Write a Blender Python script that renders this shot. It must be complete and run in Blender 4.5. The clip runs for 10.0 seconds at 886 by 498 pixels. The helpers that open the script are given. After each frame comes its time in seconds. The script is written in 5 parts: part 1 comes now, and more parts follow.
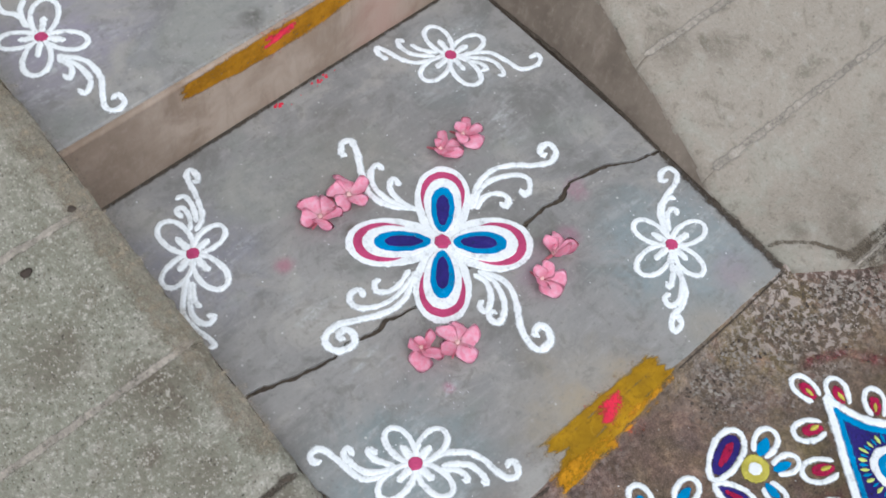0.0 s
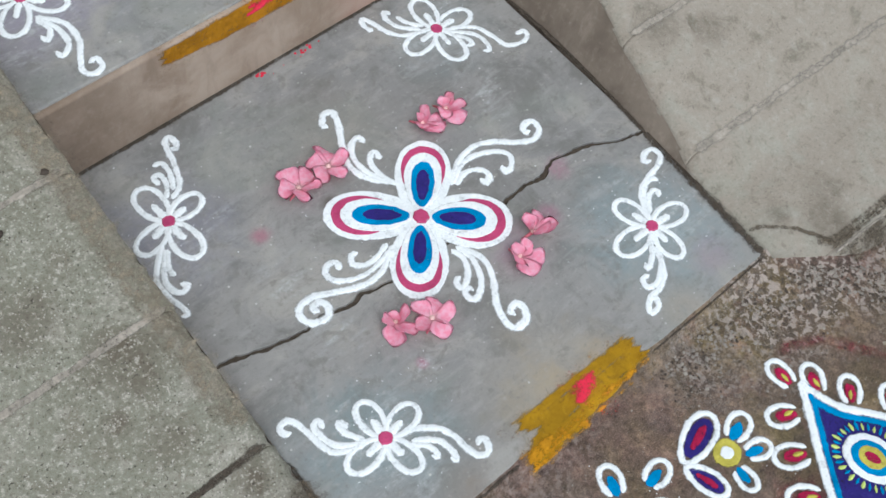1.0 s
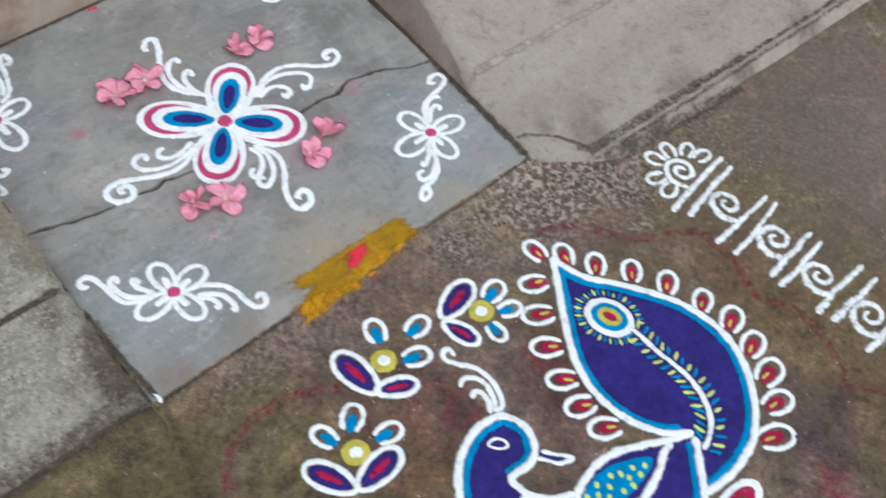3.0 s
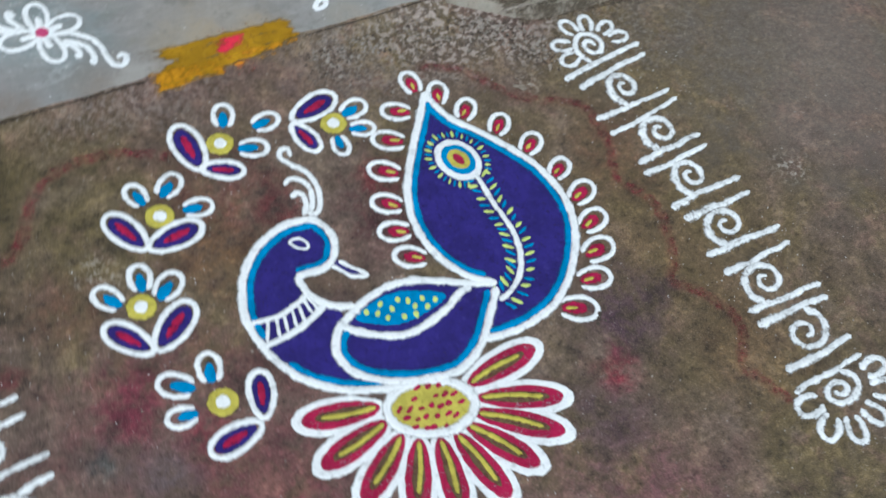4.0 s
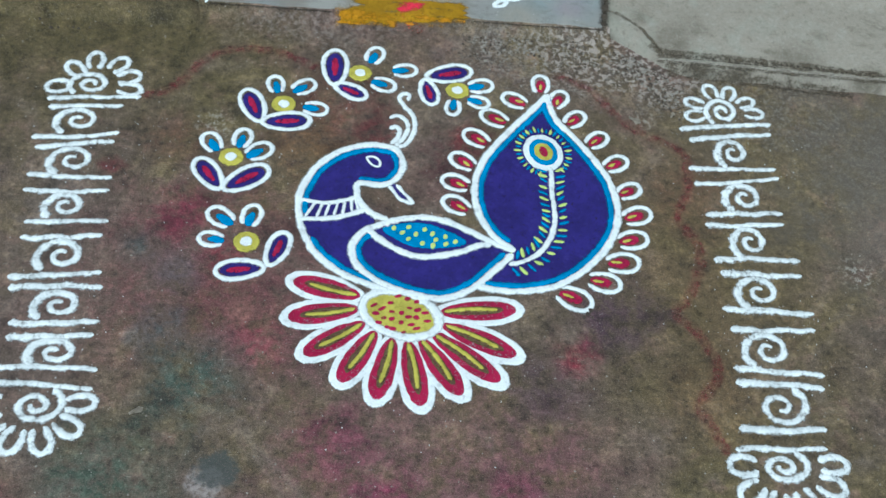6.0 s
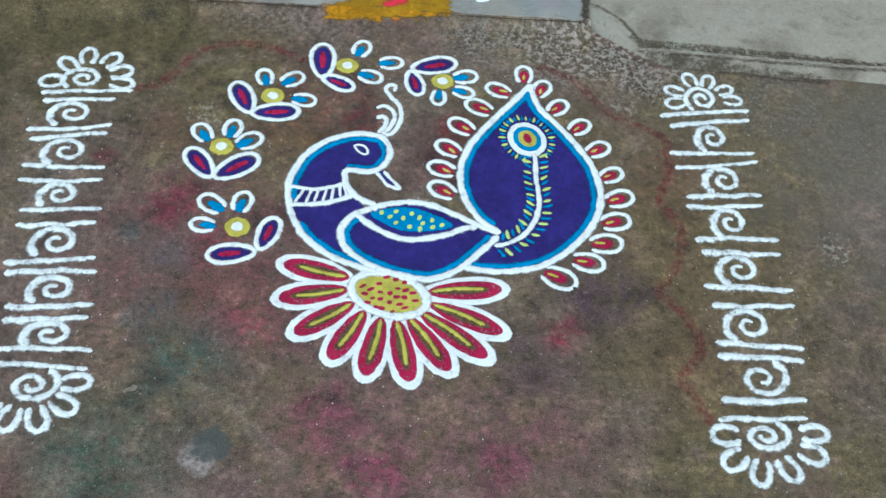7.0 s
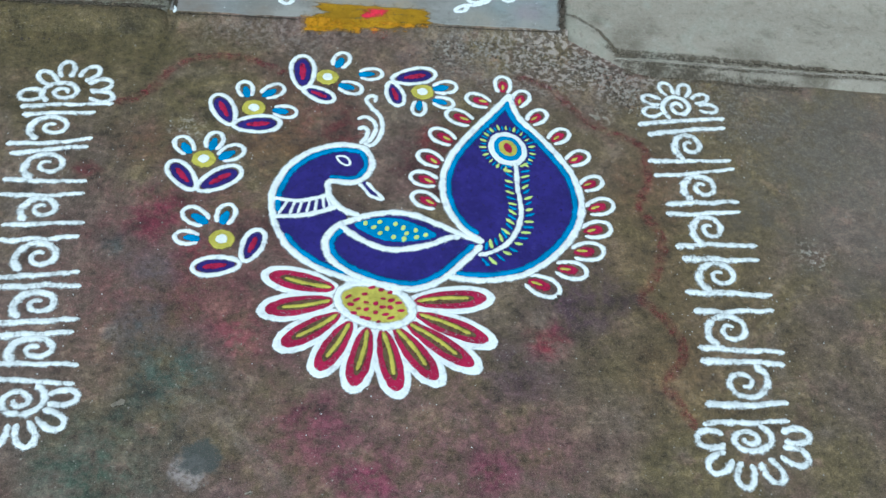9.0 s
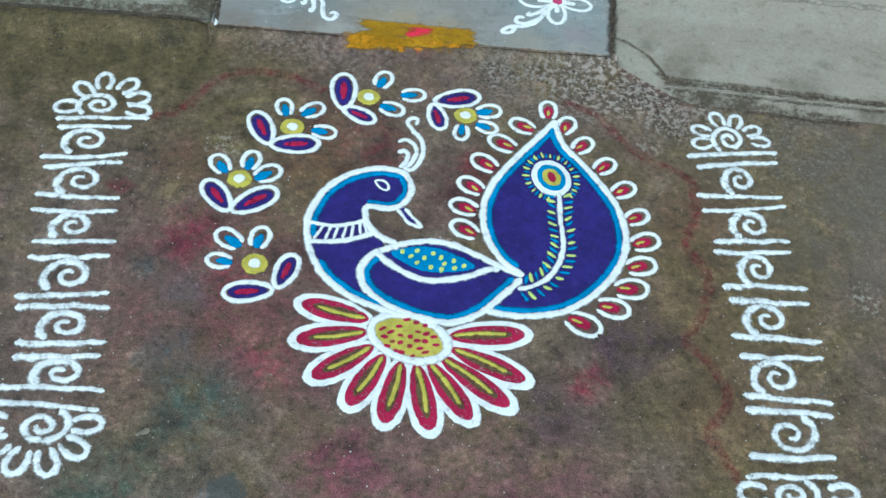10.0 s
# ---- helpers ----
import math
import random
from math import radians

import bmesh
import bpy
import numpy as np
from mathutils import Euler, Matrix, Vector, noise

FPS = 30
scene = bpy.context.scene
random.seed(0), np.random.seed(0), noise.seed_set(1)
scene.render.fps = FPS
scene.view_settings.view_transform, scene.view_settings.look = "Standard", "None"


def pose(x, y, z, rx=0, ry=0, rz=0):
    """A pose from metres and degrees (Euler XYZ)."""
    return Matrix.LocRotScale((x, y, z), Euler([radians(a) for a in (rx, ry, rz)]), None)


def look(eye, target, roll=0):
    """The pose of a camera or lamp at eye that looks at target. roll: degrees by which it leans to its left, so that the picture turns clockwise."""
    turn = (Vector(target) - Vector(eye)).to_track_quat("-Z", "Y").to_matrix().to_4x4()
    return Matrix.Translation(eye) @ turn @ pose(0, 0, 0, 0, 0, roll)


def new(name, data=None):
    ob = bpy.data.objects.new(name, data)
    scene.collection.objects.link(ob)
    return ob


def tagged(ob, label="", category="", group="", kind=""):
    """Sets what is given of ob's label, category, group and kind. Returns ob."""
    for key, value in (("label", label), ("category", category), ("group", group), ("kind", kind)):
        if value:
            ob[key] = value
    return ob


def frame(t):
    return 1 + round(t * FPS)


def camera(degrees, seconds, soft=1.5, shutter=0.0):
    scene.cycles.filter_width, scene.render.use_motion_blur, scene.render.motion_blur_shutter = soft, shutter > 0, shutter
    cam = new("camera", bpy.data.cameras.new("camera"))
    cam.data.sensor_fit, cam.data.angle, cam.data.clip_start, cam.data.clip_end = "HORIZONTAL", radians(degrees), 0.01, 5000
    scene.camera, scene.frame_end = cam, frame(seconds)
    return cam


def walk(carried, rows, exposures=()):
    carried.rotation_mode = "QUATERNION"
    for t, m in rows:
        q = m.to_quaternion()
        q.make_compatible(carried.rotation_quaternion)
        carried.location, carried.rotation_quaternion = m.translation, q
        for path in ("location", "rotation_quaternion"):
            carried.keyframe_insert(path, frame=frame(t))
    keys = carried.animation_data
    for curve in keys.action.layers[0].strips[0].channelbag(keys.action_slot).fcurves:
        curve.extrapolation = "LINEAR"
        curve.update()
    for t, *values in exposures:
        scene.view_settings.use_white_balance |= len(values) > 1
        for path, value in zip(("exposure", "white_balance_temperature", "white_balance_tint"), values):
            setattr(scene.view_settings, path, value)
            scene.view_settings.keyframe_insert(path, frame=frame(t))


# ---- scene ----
EXPOSURES = [(0.0, 0.54, 6050, 8), (1.7, 0.52, 5980, 3), (3.0, 0.49, 6030, 6), (4.5, 0.38, 5750, 0), (6.0, 0.42, 5520, -6), (7.8, 0.46, 5500, -4), (10.0, 0.47, 5380, -8)]
cam = camera(42.8, 10.0, soft=1.55, shutter=0.3)
PATH = [
    (0, (-0.323, -0.267, 1.49), (0.488, 0.465, -0.185), 6.0),
    (0.5, (-0.309, -0.281, 1.477), (0.483, 0.42, -0.221), 8.0),
    (1, (-0.302, -0.286, 1.476), (0.496, 0.419, -0.217), 8.1),
    (1.5, (-0.345, -0.213, 1.527), (0.479, 0.441, -0.174), 11.6),
    (2, (-0.356, -0.243, 1.537), (0.48, 0.419, -0.155), 9.6),
    (2.5, (-0.404, -0.504, 1.515), (0.485, 0.253, -0.109), 9.0),
    (3, (-0.381, -0.774, 1.489), (0.574, -0.004, -0.091), 10.1),
    (3.2, (-0.328, -0.83, 1.45), (0.641, -0.087, -0.134), 10.0),
    (4.3, (-0.052, -1.253, 1.463), (0.575, -0.417, -0.243), 18.7),
    (4.5, (-0.01, -1.298, 1.471), (0.555, -0.421, -0.235), 18.4),
    (5, (0.155, -1.354, 1.452), (0.614, -0.396, -0.242), 17.6),
    (5.5, (0.283, -1.529, 1.483), (0.533, -0.419, -0.161), 10.5),
    (6, (0.345, -1.667, 1.519), (0.464, -0.482, -0.088), 7.8),
    (6.2, (0.364, -1.713, 1.495), (0.466, -0.491, -0.086), 6.3),
    (7.3, (0.349, -1.75, 1.519), (0.481, -0.531, -0.061), 7.4),
    (7.5, (0.334, -1.75, 1.522), (0.428, -0.53, -0.06), 7.4),
    (8, (0.321, -1.752, 1.521), (0.38, -0.523, -0.057), 7.3),
    (8.5, (0.334, -1.749, 1.522), (0.462, -0.517, -0.048), 7.2),
    (9, (0.323, -1.754, 1.52), (0.513, -0.524, -0.046), 8.7),
    (9.5, (0.315, -1.723, 1.518), (0.477, -0.481, -0.041), 9.2),
    (10, (0.316, -1.672, 1.509), (0.448, -0.446, -0.066), 8.7),
]
walk(cam, [(t, look(eye, target, roll)) for t, eye, target, roll in PATH], exposures=EXPOSURES)

# ---- daylight: open shade under a bright hazy sky ----
SUN_UP, SUN_ROUND = 58.0, 205.0
world = bpy.data.worlds.new("sky")
scene.world = world
world.use_nodes = True
wn, wl = world.node_tree.nodes, world.node_tree.links
sky = wn.new("ShaderNodeTexSky")
sky.sky_type, sky.sun_disc = "NISHITA", False
sky.sun_elevation, sky.sun_rotation = radians(SUN_UP), radians(SUN_ROUND)
haze = wn.new("ShaderNodeHueSaturation")
haze.inputs["Saturation"].default_value = 0.25
wl.new(sky.outputs["Color"], haze.inputs["Color"])
wl.new(haze.outputs["Color"], wn["Background"].inputs["Color"])
wn["Background"].inputs["Strength"].default_value = 0.15
sun = new("sun", bpy.data.lights.new("sun", "SUN"))
sun.data.energy, sun.data.angle, sun.data.color = 1.1, radians(40), (1.0, 0.97, 0.93)
a, e = radians(SUN_ROUND), radians(SUN_UP)
sun.matrix_world = look((3 * math.sin(a), 3 * math.cos(a), 4), (3 * math.sin(a) - math.sin(a) * math.cos(e), 3 * math.cos(a) - math.cos(a) * math.cos(e), 4 - math.sin(e)))


# ---- materials ----
class Graph:
    """Small helper for node materials in object space, in metres."""

    def __init__(self, name, rough=0.9):
        self.mat = bpy.data.materials.new(name)
        self.mat.use_nodes = True
        self.n, self.l = self.mat.node_tree.nodes, self.mat.node_tree.links
        self.bsdf = self.n["Principled BSDF"]
        self.bsdf.inputs["Roughness"].default_value = rough
        self.bsdf.inputs["Specular IOR Level"].default_value = 0.25
        geo = self.n.new("ShaderNodeNewGeometry")
        self.pos = geo.outputs["Position"]

    def put(self, sock, value):
        if isinstance(value, bpy.types.NodeSocket):
            self.l.new(value, sock)
        elif isinstance(value, (tuple, list)) and len(value) == 3 and sock.type == "RGBA":
            sock.default_value = (*value, 1)
        else:
            sock.default_value = value

    def noise(self, scale, detail=4.0, rough=0.55, distort=0.0, vec=None):
        n = self.n.new("ShaderNodeTexNoise")
        n.inputs["Scale"].default_value, n.inputs["Detail"].default_value = scale, detail
        n.inputs["Roughness"].default_value, n.inputs["Distortion"].default_value = rough, distort
        self.l.new(vec or self.pos, n.inputs["Vector"])
        return n.outputs["Fac"]

    def shifted(self, by):
        n = self.n.new("ShaderNodeVectorMath")
        self.l.new(self.pos, n.inputs[0])
        n.inputs[1].default_value = (by, by, 0)
        return n.outputs[0]

    def voronoi(self, scale, feature="F1", out="Distance", vec=None):
        n = self.n.new("ShaderNodeTexVoronoi")
        n.feature = feature
        n.inputs["Scale"].default_value = scale
        self.l.new(vec or self.pos, n.inputs["Vector"])
        return n.outputs[out]

    def math(self, op, a, b=0.0, c=0.0):
        n = self.n.new("ShaderNodeMath")
        n.operation = op
        for i, v in enumerate((a, b, c)):
            self.put(n.inputs[i], v)
        return n.outputs[0]

    def step(self, value, lo, hi, a=0.0, b=1.0):
        n = self.n.new("ShaderNodeMapRange")
        n.interpolation_type = "SMOOTHSTEP"
        for i, v in enumerate((value, lo, hi, a, b)):
            self.put(n.inputs[i], v)
        return n.outputs["Result"]

    def mix(self, fac, a, b, blend="MIX"):
        n = self.n.new("ShaderNodeMix")
        n.data_type, n.blend_type = "RGBA", blend
        self.put(n.inputs[0], fac)
        self.put(n.inputs[6], a)
        self.put(n.inputs[7], b)
        return n.outputs[2]

    def spot(self, x, y, r, soft=0.6, wobble=None, squash=1.0):
        """1 inside a stain of radius r round (x, y), 0 outside, with a broken edge."""
        s = self.n.new("ShaderNodeVectorMath")
        s.operation = "SUBTRACT"
        self.l.new(self.pos, s.inputs[0])
        s.inputs[1].default_value = (x, y, 0)
        k = self.n.new("ShaderNodeVectorMath")
        k.operation = "MULTIPLY"
        self.l.new(s.outputs[0], k.inputs[0])
        k.inputs[1].default_value = (1, squash, 0)
        d = self.n.new("ShaderNodeVectorMath")
        d.operation = "LENGTH"
        self.l.new(k.outputs[0], d.inputs[0])
        v = d.outputs["Value"]
        if wobble is not None:
            v = self.math("ADD", v, self.math("MULTIPLY", self.math("SUBTRACT", wobble, 0.5), r * 1.5))
        return self.step(v, r, r * (1 - soft))

    def bump(self, height, strength=0.4, dist=0.002, under=None):
        b = self.n.new("ShaderNodeBump")
        b.inputs["Strength"].default_value, b.inputs["Distance"].default_value = strength, dist
        self.l.new(height, b.inputs["Height"])
        if under is not None:
            self.l.new(under, b.inputs["Normal"])
        self.l.new(b.outputs[0], self.bsdf.inputs["Normal"])
        return b.outputs[0]

    def colour(self, sock):
        self.put(self.bsdf.inputs["Base Color"], sock)
        return self.mat


def ground_material():
    g = Graph("old_street_concrete", 0.85)
    big, mid, blot, fine, grit = g.noise(2.6, 5, 0.6, 0.4), g.noise(14, 7, 0.66, 0.2), g.noise(36, 6, 0.68), g.noise(95, 5, 0.72), g.noise(430, 3, 0.75)
    cloud, drift = g.noise(5.5, 4, 0.6, 0.8), g.noise(4.2, 3, 0.5, 0.5, g.shifted(7.3))
    col = g.mix(g.step(big, 0.38, 0.62), (0.130, 0.092, 0.074), (0.124, 0.094, 0.048))
    col = g.mix(g.step(cloud, 0.50, 0.68, 0, 0.7), col, (0.165, 0.125, 0.105))
    col = g.mix(g.step(cloud, 0.48, 0.34, 0, 0.75), col, (0.072, 0.054, 0.042))
    col = g.mix(g.step(drift, 0.54, 0.70, 0, 0.6), col, (0.136, 0.082, 0.072))
    col = g.mix(g.step(g.noise(19, 5, 0.62, 0.3), 0.52, 0.64, 0, 0.5), col, (0.176, 0.108, 0.086))
    # olive dirt towards the step and the far side
    col = g.mix(g.math("MULTIPLY", g.spot(-0.25, -0.05, 0.62, 0.9, mid, 1.6), 0.85), col, (0.088, 0.068, 0.027))
    col = g.mix(g.math("MULTIPLY", g.spot(0.88, -0.60, 0.36, 0.9, mid, 0.8), 0.75), col, (0.118, 0.084, 0.038))
    col = g.mix(g.math("MULTIPLY", g.spot(1.05, -0.30, 0.32, 0.9, mid, 0.9), 0.6), col, (0.122, 0.092, 0.050))
    # coloured powder of earlier days, rubbed into the surface
    for x, y, r, c, f in ((0.08, -0.64, 0.32, (0.150, 0.050, 0.056), 0.7), (0.45, -1.02, 0.34, (0.178, 0.080, 0.090), 0.75), (0.74, -0.66, 0.15, (0.066, 0.038, 0.050), 0.8),
                          (0.50, -0.35, 0.14, (0.072, 0.026, 0.028), 0.95), (0.47, -0.42, 0.07, (0.062, 0.022, 0.026), 0.9), (0.13, -0.68, 0.10, (0.130, 0.050, 0.055), 0.9), (0.24, -0.76, 0.08, (0.125, 0.060, 0.062), 0.8), (0.38, -1.00, 0.07, (0.165, 0.020, 0.060), 0.8), (0.57, -0.98, 0.05, (0.150, 0.018, 0.055), 0.8), (0.02, -0.72, 0.06, (0.060, 0.072, 0.072), 0.8), (0.95, -0.32, 0.10, (0.085, 0.062, 0.038), 0.8), (1.22, -0.25, 0.20, (0.088, 0.072, 0.058), 0.7), (0.27, -0.25, 0.17, (0.100, 0.034, 0.030), 0.8), (0.02, -0.50, 0.10, (0.140, 0.030, 0.048), 0.6),
                          (0.668, -0.755, 0.056, (0.125, 0.009, 0.022), 1.0), (0.69, -0.715, 0.03, (0.110, 0.016, 0.034), 0.8), (0.715, -0.68, 0.06, (0.062, 0.034, 0.048), 0.8), (0.02, -0.51, 0.07, (0.140, 0.022, 0.042), 0.8), (0.17, -0.75, 0.07, (0.195, 0.040, 0.060), 0.8), (0.09, -0.60, 0.06, (0.190, 0.030, 0.045), 0.8), (0.14, -0.69, 0.04, (0.230, 0.110, 0.090), 0.8), (-0.04, -0.58, 0.05, (0.045, 0.060, 0.058), 0.8), (-0.02, -0.75, 0.03, (0.170, 0.170, 0.165), 0.7), (0.01, -0.77, 0.04, (0.050, 0.060, 0.058), 0.7), (0.50, -0.30, 0.05, (0.130, 0.016, 0.024), 0.8), (0.34, -0.29, 0.06, (0.105, 0.022, 0.026), 0.8), (-0.115, -0.41, 0.03, (0.17, 0.02, 0.035), 0.7), (0.08, -0.82, 0.12, (0.050, 0.080, 0.066), 0.9), (-0.02, -1.00, 0.16, (0.052, 0.082, 0.060), 0.85),
                          (0.03, -0.62, 0.07, (0.070, 0.080, 0.085), 0.6), (-0.2, -1.06, 0.12, (0.200, 0.045, 0.060), 0.6), (0.63, -0.93, 0.13, (0.150, 0.060, 0.075), 0.6),
                          (0.30, -0.92, 0.11, (0.175, 0.035, 0.070), 0.6), (0.53, -1.10, 0.09, (0.180, 0.040, 0.080), 0.7), (-0.02, -0.34, 0.09, (0.120, 0.060, 0.040), 0.7), (0.21, -0.34, 0.10, (0.150, 0.088, 0.040), 0.7), (0.88, -0.82, 0.12, (0.145, 0.092, 0.045), 0.7), (0.62, -0.80, 0.10, (0.080, 0.050, 0.060), 0.7), (0.20, -1.10, 0.14, (0.185, 0.105, 0.105), 0.7), (0.90, -0.40, 0.14, (0.135, 0.070, 0.045), 0.6), (0.30, -0.50, 0.16, (0.090, 0.045, 0.040), 0.6)):
        col = g.mix(g.math("MULTIPLY", g.spot(x, y, r, 0.9, mid), g.math("MULTIPLY", g.step(blot, 0.36, 0.60, 0.25, 1.0), f)), col, c)
    # worn skin: the grain lightens and darkens floor and stains alike
    for v, lo, hi, up, down in ((mid, 0.33, 0.67, 1.42, 0.60), (blot, 0.34, 0.66, 1.38, 0.62), (fine, 0.33, 0.67, 1.5, 0.55), (grit, 0.32, 0.68, 1.35, 0.60)):
        col = g.mix(g.step(v, 0.51, hi), col, g.mix(1.0, col, (up, up * 0.985, up * 0.97), "MULTIPLY"))
        col = g.mix(g.step(v, 0.49, lo), col, g.mix(1.0, col, (down, down, down * 1.02), "MULTIPLY"))
    # pale mortar where the skin has gone, along the step and the ramp's foot
    pale = g.noise(90, 4, 0.60, 0.5)
    near = g.spot(0.80, -0.07, 0.30, 0.7, mid, 2.1)
    col = g.mix(g.math("MULTIPLY", near, g.step(pale, 0.50, 0.58, 0, 0.8)), col, (0.42, 0.355, 0.315))
    col = g.mix(g.math("MULTIPLY", near, g.step(pale, 0.45, 0.37, 0, 0.75)), col, (0.060, 0.046, 0.036))
    col = g.mix(g.math("MULTIPLY", g.spot(0.20, -0.03, 0.24, 0.8, mid, 3.0), g.step(fine, 0.46, 0.62, 0, 0.6)), col, (0.230, 0.190, 0.175))
    col = g.mix(g.math("MULTIPLY", g.spot(1.38, -0.35, 0.45, 0.9, mid), 0.5), col, (0.155, 0.130, 0.108))
    for x, y, r in ((0.83, -0.222, 0.035), (0.05, -0.30, 0.05), (1.17, -0.55, 0.05)):
        col = g.mix(g.math("MULTIPLY", g.spot(x, y, r, 1.0, blot), g.step(fine, 0.50, 0.60, 0, 0.8)), col, (0.38, 0.345, 0.30))
    specks = g.step(g.voronoi(150), 0.17, 0.06)
    col = g.mix(g.math("MULTIPLY", specks, g.step(blot, 0.50, 0.62, 0, 0.8)), col, (0.40, 0.36, 0.32))
    for k, (x, y, r, f) in enumerate(((1.02, -0.14, 0.28, 0.45), (1.36, -0.32, 0.42, 0.25), (0.62, -0.06, 0.24, 0.5))):
        col = g.mix(g.math("MULTIPLY", g.spot(x, y, r, 0.8, mid, 1.5), g.step(g.noise(120, 5, 0.75, 0.3), 0.50, 0.62, 0, f)), col, (0.30, 0.262, 0.235))
        col = g.mix(g.math("MULTIPLY", g.spot(x, y, r, 0.8, mid, 1.5), g.step(g.noise(75, 5, 0.75, 0.3), 0.47, 0.36, 0, f)), col, (0.060, 0.050, 0.043))
    # a dark green-grey chip with a pale rim, and two more pale scuffs
    col = g.mix(g.math("MULTIPLY", g.spot(0.122, -0.984, 0.034, 0.5, blot), g.step(fine, 0.40, 0.55, 0.3, 0.9)), col, (0.34, 0.285, 0.27))
    col = g.mix(g.math("MULTIPLY", g.spot(0.136, -0.962, 0.036, 0.35, blot), 0.85), col, (0.062, 0.068, 0.066))
    col = g.mix(g.step(g.voronoi(34), 0.055, 0.03, 0, 0.7), col, (0.42, 0.38, 0.34))
    col = g.mix(g.step(grit, 0.53, 0.68, 0, 0.4), col, (0.255, 0.205, 0.175))
    # scuffs: pale thin scratches drawn out along the street
    dm = g.n.new("ShaderNodeMapping")
    dm.inputs["Rotation"].default_value, dm.inputs["Scale"].default_value = (0, 0, radians(-35)), (1, 6, 1)
    g.l.new(g.pos, dm.inputs["Vector"])
    col = g.mix(g.math("MULTIPLY", g.step(g.noise(48, 3, 0.5, 0, dm.outputs[0]), 0.68, 0.74), g.step(mid, 0.46, 0.56, 0, 0.55)), col, (0.30, 0.265, 0.23))
    g.put(g.bsdf.inputs["Roughness"], g.step(mid, 0.3, 0.7, 0.65, 0.95))
    h = g.math("ADD", g.math("MULTIPLY", blot, 0.9), g.math("ADD", g.math("MULTIPLY", fine, 0.7), g.math("MULTIPLY", grit, 0.3)))
    g.bump(h, 0.8, 0.005)
    return g.colour(col)


def slab_material():
    g = Graph("smooth_grey_cement", 0.7)
    big, mid, blot, fine, grit = g.noise(2.5, 4), g.noise(8, 7, 0.66, 0.6), g.noise(30, 6, 0.7, 0.4), g.noise(95, 5, 0.7), g.noise(520, 3, 0.7)
    sm = g.n.new("ShaderNodeMapping")
    sm.inputs["Rotation"].default_value, sm.inputs["Scale"].default_value = (0, 0, radians(50)), (1, 4, 1)
    g.l.new(g.pos, sm.inputs["Vector"])
    brush = g.noise(14, 6, 0.7, 0.3, sm.outputs[0])
    col = g.mix(g.step(big, 0.35, 0.65), (0.222, 0.214, 0.208), (0.272, 0.260, 0.248))
    col = g.mix(g.step(mid, 0.50, 0.64, 0, 0.75), col, (0.325, 0.305, 0.278))
    col = g.mix(g.step(mid, 0.49, 0.35, 0, 0.8), col, (0.158, 0.152, 0.142))
    col = g.mix(g.step(brush, 0.52, 0.68, 0, 0.38), col, (0.335, 0.325, 0.310))
    col = g.mix(g.step(brush, 0.47, 0.33, 0, 0.34), col, (0.150, 0.145, 0.138))
    col = g.mix(g.step(blot, 0.46, 0.34, 0, 0.45), col, (0.148, 0.138, 0.122))
    col = g.mix(g.step(g.noise(5, 4, 0.6, 1.0), 0.50, 0.64, 0, 0.35), col, (0.212, 0.224, 0.200))
    # bluish washes of old powder, small pink smudges and brown dirt
    for x, y, r, c, f in ((0.67, 0.13, 0.17, (0.235, 0.285, 0.300), 0.75), (0.08, 0.60, 0.14, (0.210, 0.205, 0.245), 0.8), (0.09, 0.12, 0.17, (0.215, 0.265, 0.275), 0.75), (0.67, 0.66, 0.13, (0.225, 0.245, 0.250), 0.6),
                          (0.232, 0.195, 0.014, (0.42, 0.09, 0.20), 0.9), (0.555, 0.262, 0.028, (0.30, 0.14, 0.20), 0.6), (0.185, 0.512, 0.024, (0.34, 0.13, 0.18), 0.7), (0.47, 0.25, 0.06, (0.28, 0.19, 0.25), 0.5),
                          (0.63, 0.32, 0.030, (0.34, 0.15, 0.21), 0.6), (0.70, 0.05, 0.05, (0.28, 0.20, 0.24), 0.5), (0.13, 0.98, 0.17, (0.27, 0.245, 0.305), 0.8), (0.36, 0.035, 0.16, (0.32, 0.275, 0.215), 0.7),
                          (0.305, 0.492, 0.020, (0.09, 0.075, 0.06), 0.8), (0.40, 0.60, 0.14, (0.22, 0.20, 0.175), 0.5), (0.05, 0.05, 0.10, (0.24, 0.215, 0.205), 0.7), (0.16, 0.015, 0.06, (0.22, 0.185, 0.155), 0.8), (0.03, 0.01, 0.05, (0.19, 0.155, 0.13), 0.8), (0.60, 0.01, 0.06, (0.30, 0.265, 0.225), 0.7), (0.376, 0.818, 0.030, (0.085, 0.078, 0.066), 0.9), (0.36, 0.058, 0.04, (0.34, 0.26, 0.16), 0.4), (0.44, 0.055, 0.04, (0.34, 0.26, 0.16), 0.4)):
        col = g.mix(g.math("MULTIPLY", g.spot(x, y, r, 0.85, mid), g.math("MULTIPLY", g.step(blot, 0.35, 0.6, 0.45, 1.0), f)), col, c)
    # spilled white dust and pale scuffs
    drift = g.math("MULTIPLY", g.step(brush, 0.46, 0.62), g.step(fine, 0.42, 0.60, 0.2, 1.0))
    for x, y, r in ((0.70, 0.16, 0.13), (0.10, 0.13, 0.13), (0.09, 0.60, 0.12), (0.67, 0.66, 0.12), (0.11, 0.95, 0.15), (0.23, 0.19, 0.035), (0.16, 0.42, 0.06), (0.62, 0.50, 0.07), (0.17, 0.30, 0.06)):
        col = g.mix(g.math("MULTIPLY", g.spot(x, y, r, 0.9, mid), g.math("MULTIPLY", drift, 0.55)), col, (0.46, 0.475, 0.475))
